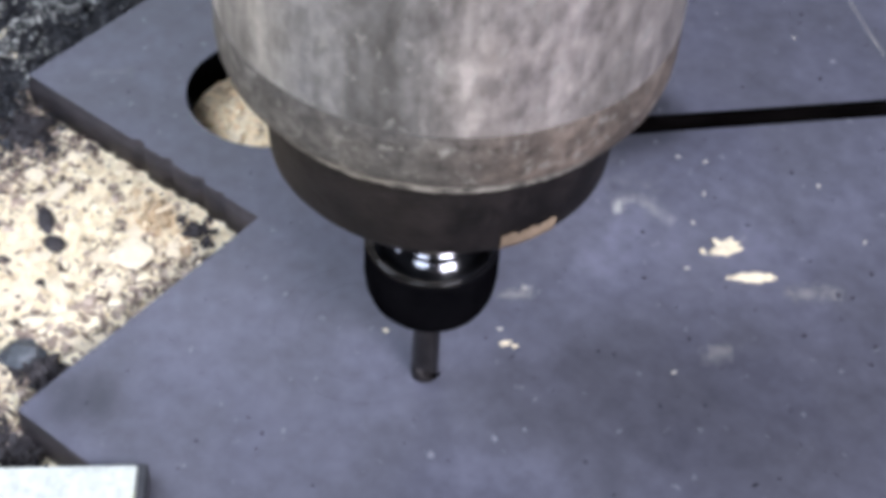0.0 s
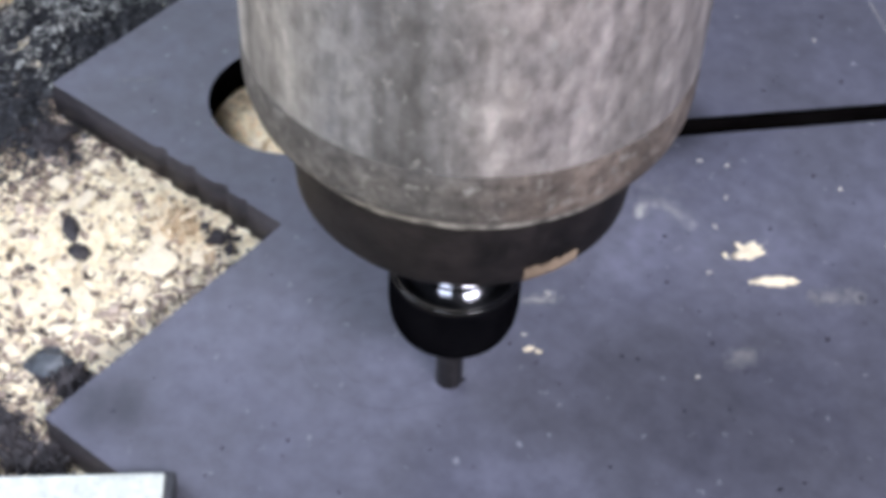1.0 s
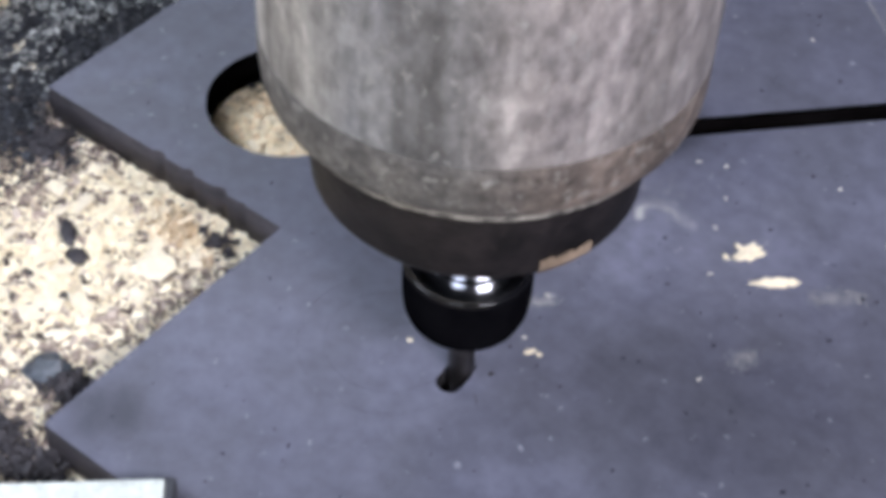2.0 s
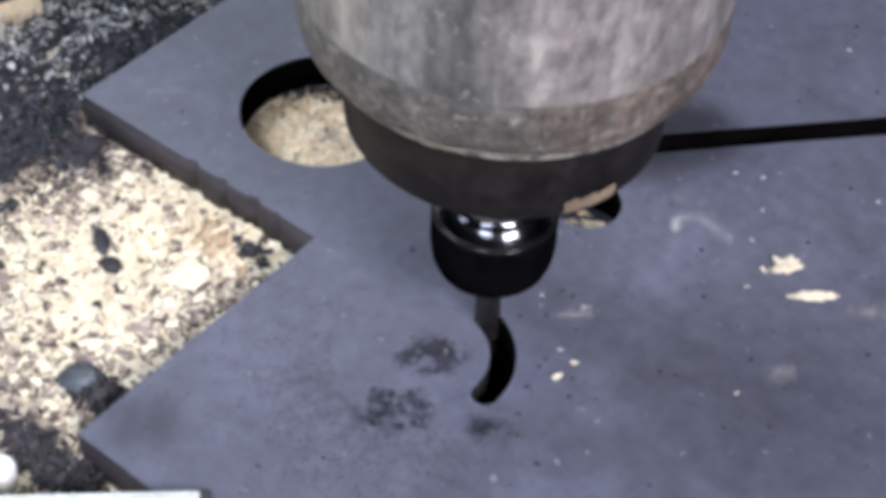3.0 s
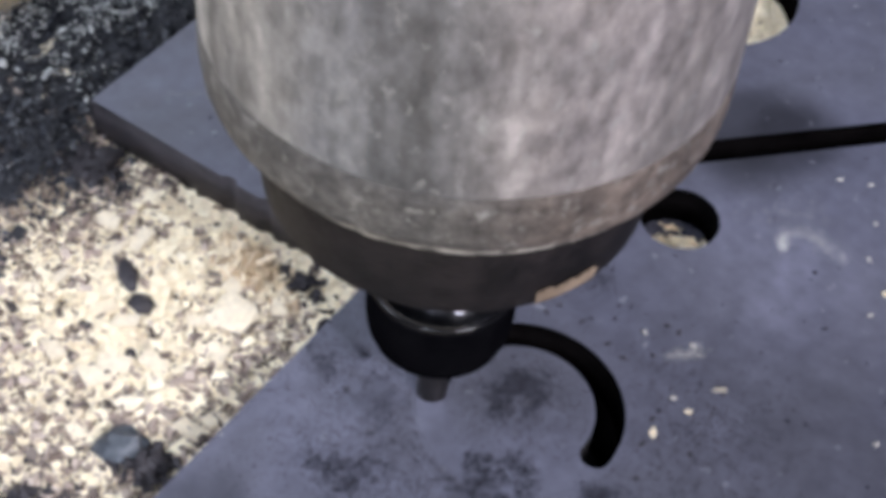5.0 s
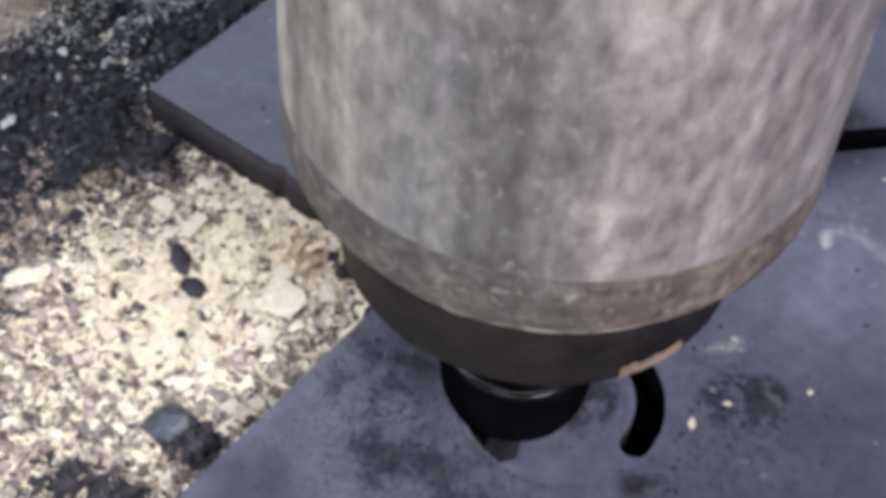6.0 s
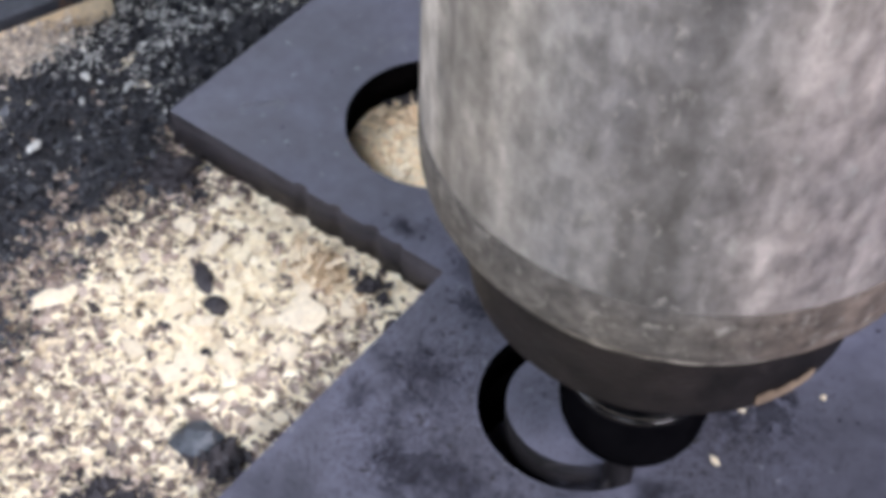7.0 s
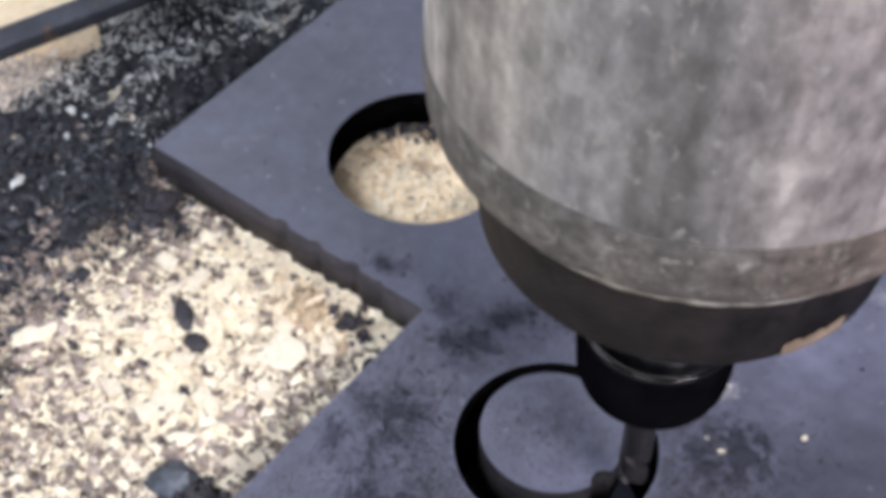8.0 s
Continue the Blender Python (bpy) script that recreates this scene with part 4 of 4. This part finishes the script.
heap_d = tagged(new("dust_heap", clump_mesh(1500, 0.5, 0.018, 304)), "small heap of dark dust at the start of the cut", "dust", kind="stuff")
heap_c = tagged(new("dust_heap", clump_mesh(4200, 1.2, 0.018, 303)), "heap of dark dust beside the start of the cut", "dust", kind="stuff")

# a thin film of grey dust that settles round the cut: seconds when it begins and ends to settle, place, reach in centimetres, grains
VEIL = coat("grey_dust_film", (0.042, 0.040, 0.048), (0.064, 0.061, 0.070), 300, rough=0.9, bump=0.2, fine=3, specular=0.1)


def dust_film(cx, cy, reach, grains, seed, on_disc=False):
    """Fine grains lying on the sheet or on the disc, none over the cut or an opening."""
    r = np.random.default_rng(seed)
    x, y = cx + r.normal(0, reach, grains), cy + r.normal(0, reach, grains)
    thin = np.array([0.12 * noise.noise((a * 0.9, b * 0.9, seed)) + 1.1 * noise.noise((a * 4.2, b * 4.2, seed)) for a, b in zip(x.tolist(), y.tolist())])
    d = np.hypot(x - RING[0], y - RING[1])
    ok = over_sheet(x - 0.1, y - 0.1) & ((d < KERF_IN - 0.06) & (np.hypot(x - bite[0], y - bite[1]) > BITE_R + 0.04) if on_disc else d > KERF_OUT + 0.05) & (0.6 * thin + r.normal(0, 0.30, grains) > 0.04)
    for hx, hy, hr in (*BIG_HOLES, SMALL_HOLE):
        ok &= np.hypot(x - hx, y - hy) > hr + 0.06
    x, y = x[ok], y[ok]
    n = len(x)
    s = r.lognormal(math.log(0.017), 0.4, n).clip(0.006, 0.05)
    ob = shards("dust_film", np.stack([x, y, 0.008 + 0.006 * r.uniform(0, 1, n)], -1), s, (0.4, 0.9), (0.15, 0.3), 0.2, VEIL, seed, "thin film of grey dust settled round the cut", "dust")
    if on_disc:
        ob.parent = disc
        del ob["label"], ob["category"]
    return ob


# The film at 4.2, -3.6 is dust that also stands in for shade.
films = [(t0, t1, dust_film(cx, cy, reach, grains, 500 + k)) for k, (t0, t1, cx, cy, reach, grains) in enumerate((
    (1.9, 2.5, 4.3, -3.2, 1.5, 16000), (2.4, 3.2, 3.2, -2.4, 1.6, 16000), (3.2, 4.0, 2.8, -3.0, 1.9, 16000), (3.8, 4.6, 7.4, 0.2, 1.2, 12000),
    (4.5, 5.4, 2.0, -1.6, 1.8, 10000), (5.2, 6.2, 3.4, -4.6, 2.6, 15000), (5.8, 6.8, 6.75, 0.3, 0.75, 16000), (5.2, 5.8, 4.2, -3.6, 1.7, 12000), (6.2, 7.2, 1.6, -3.8, 1.6, 9000), (6.0, 7.0, 2.4, 0.6, 2.0, 6000)))]
films += [(t0, t1, dust_film(cx, cy, 0.9, grains, 600 + k, True)) for k, (t0, t1, cx, cy, grains) in enumerate(((2.6, 3.4, 3.6, -1.2, 5000), (4.2, 5.2, 4.6, -0.7, 5000)))]

specks = []
for k in range(150):
    t0 = throw.uniform(1.75, 7.3)
    x0, y0, _ = cutter_at(t0)
    # thrown mostly to the left of the cut and round it
    a, far = throw.uniform(0, 2 * math.pi), abs(throw.gauss(0, 1.3)) + 0.45
    x1, y1 = x0 + far * math.cos(a) - 0.35, y0 + far * math.sin(a) - 0.35
    d = math.hypot(x1 - RING[0], y1 - RING[1])
    if 1.3 < d < 2.4 or not over_sheet(np.array(x1), np.array(y1)):
        continue
    if d < 1.3:
        continue
    o = tagged(new("cut_crumb", speck_meshes[k % 5]), "dark crumb thrown out of the cut onto the sheet", "crumb", "crumbs thrown by the cutter")
    specks.append((o, t0, (x0, y0), (x1, y1), throw.uniform(0, 360)))


def motions():
    # the spindle: plunge, once round the ring, lift
    walk(spindle, [(t, pose(*(c * CM for c in cutter_at(t)))) for t in (round(0.1 * k, 1) for k in range(81))])
    # the kerf opens under the cutter
    for k, o in enumerate(kerf):
        a = 360 * (k + 0.5) / SEGMENTS
        up = pose(RING[0] * CM, RING[1] * CM, 0, 0, 0, 360 * k / SEGMENTS)
        down = pose(RING[0] * CM, RING[1] * CM, -2.95 * CM, 0, 0, 360 * k / SEGMENTS)
        if a < 2:
            walk(o, [(0, down), (8, down)])
            continue
        t1, t2 = time_at(a - 6), time_at(a + 1)
        walk(o, [(0, up), (t1, up), (max(t2, t1 + 0.07), down), (8, down)])
    up, down = pose(RING[0] * CM, RING[1] * CM, 0), pose(RING[0] * CM, RING[1] * CM, -2.95 * CM)
    walk(last_piece, [(0, up), (time_at(338), up), (time_at(345), down), (8, down)])
    # the loose disc is nudged aside as the cutter leaves it
    walk(disc, [(0, pose(0, 0, 0)), (7.2, pose(0, 0, 0)), (7.45, pose(-0.0022, 0.0025, 0)), (7.7, pose(-0.0023, 0.0024, 0)), (8, pose(-0.0025, 0.0024, 0))])
    walk(nick_piece, [(0, pose(0, 0, 0)), (7.2, pose(0, 0, 0)), (7.32, pose(0, 0, -0.0295)), (8, pose(0, 0, -0.0295))])
    # crumbs fly from the cutter and lie still
    for o, t0, (x0, y0), (x1, y1), turn in specks + clumps:
        inside_sheet, out = pose(x1 * CM, y1 * CM, -0.5 * CM, 0, 0, turn), pose(x0 * CM, y0 * CM, -0.3 * CM, 0, 0, turn)
        lies = pose(x1 * CM, y1 * CM, 0.004 * CM, 0, 0, turn + 60)
        walk(o, [(0, inside_sheet), (t0 - 0.06, inside_sheet), (t0, out), (t0 + 0.07, pose((x0 + x1) / 2 * CM, (y0 + y1) / 2 * CM, 0.5 * CM, 30, 20, turn + 30)), (t0 + 0.17, lies), (8, lies)])
    # dust heaps: under the sheet's face until the cutter throws them up
    # From 5.8 to 6.1 heap_a also stands in for the nut's soft shadow.
    walk(heap_a, [(0, pose(0.0460, -0.0115, -0.004)), (1.95, pose(0.0460, -0.0115, -0.004)), (2.3, pose(0.0465, -0.0120, 0, 0, 0, 30)), (3.0, pose(0.0450, -0.0110, 0, 0, 0, 50)),
                  (3.6, pose(0.0420, -0.0095, 0, 0, 0, 60)), (4.7, pose(0.0395, -0.0090, 0, 0, 0, 80)), (5.8, pose(0.0480, -0.0085, 0, 0, 0, 100)), (6.1, pose(0.0480, -0.0088, 0, 0, 0, 104)), (6.4, pose(0.0460, -0.0095, -0.003, 0, 0, 110)), (8, pose(0.0460, -0.0095, -0.003, 0, 0, 110))])
    walk(heap_b, [(0, pose(0.0725, 0.0110, -0.005)), (4.9, pose(0.0725, 0.0110, -0.005)), (5.5, pose(0.0725, 0.0110, 0, 0, 0, 15)), (5.8, pose(0.0725, 0.0110, 0, 0, 0, 35)), (8, pose(0.0715, 0.0085, 0, 0, 0, 40))])
    walk(heap_c, [(0, pose(0.0475, -0.0285, -0.006)), (1.9, pose(0.0475, -0.0285, -0.006)), (2.3, pose(0.0475, -0.0285, 0, 0, 0, 40)), (5.4, pose(0.0475, -0.0285, 0, 0, 0, 44)), (6.0, pose(0.0455, -0.0460, 0, 0, 0, 52)), (8, pose(0.0450, -0.0470, 0, 0, 0, 54))])
    walk(heap_d, [(0, pose(0.0670, -0.0195, -0.006)), (2.1, pose(0.0670, -0.0195, -0.006)), (2.5, pose(0.0670, -0.0195, 0, 0, 0, 20)), (8, pose(0.0675, -0.0195, 0, 0, 0, 25))])
    for t0, t1, o in films:
        walk(o, [(0, pose(0, 0, -0.0006)), (t0, pose(0, 0, -0.0006)), (t1, pose(0, 0, 0)), (8, pose(0, 0, 0))])
    # two wood chips pushed aside by the cutter's draught
    lift = 0.0
    walk(moving_chip_a, [(0, pose(0.0694, 0.0063, lift, 0, 0, 60)), (2.5, pose(0.0694, 0.0063, lift, 0, 0, 60)), (3.0, pose(0.0700, 0.0022, lift, 0, 0, 75)),
                         (3.5, pose(0.0683, -0.0001, lift, 0, 0, 110)), (5.8, pose(0.0668, -0.0007, lift, 0, 0, 115)), (6.3, pose(0.0668, -0.0007, lift, 0, 0, 115)), (7.0, pose(0.0717, -0.0061, lift, 0, 0, 150)), (7.5, pose(0.0742, -0.0060, lift, 0, 0, 160)), (8, pose(0.0742, -0.0060, lift, 0, 0, 160))])
    walk(blown_fleck, [(0, pose(0.0463, -0.0081, 0.0002)), (4.75, pose(0.0463, -0.0081, 0.0002)), (4.95, pose(0.065, 0.006, 0.006, 0, 0, 40)), (5.15, pose(0.0815, 0.021, 0.0002, 0, 0, 70)), (8, pose(0.0815, 0.021, 0.0002, 0, 0, 70))])
    walk(moving_chip_b, [(0, pose(0.0715, 0.0070, lift, 0, 0, 20)), (2.5, pose(0.0715, 0.0070, lift, 0, 0, 20)), (3.0, pose(0.0706, 0.0080, lift, 0, 0, 35)), (8, pose(0.0699, 0.0079, lift, 0, 0, 40))])


motions()
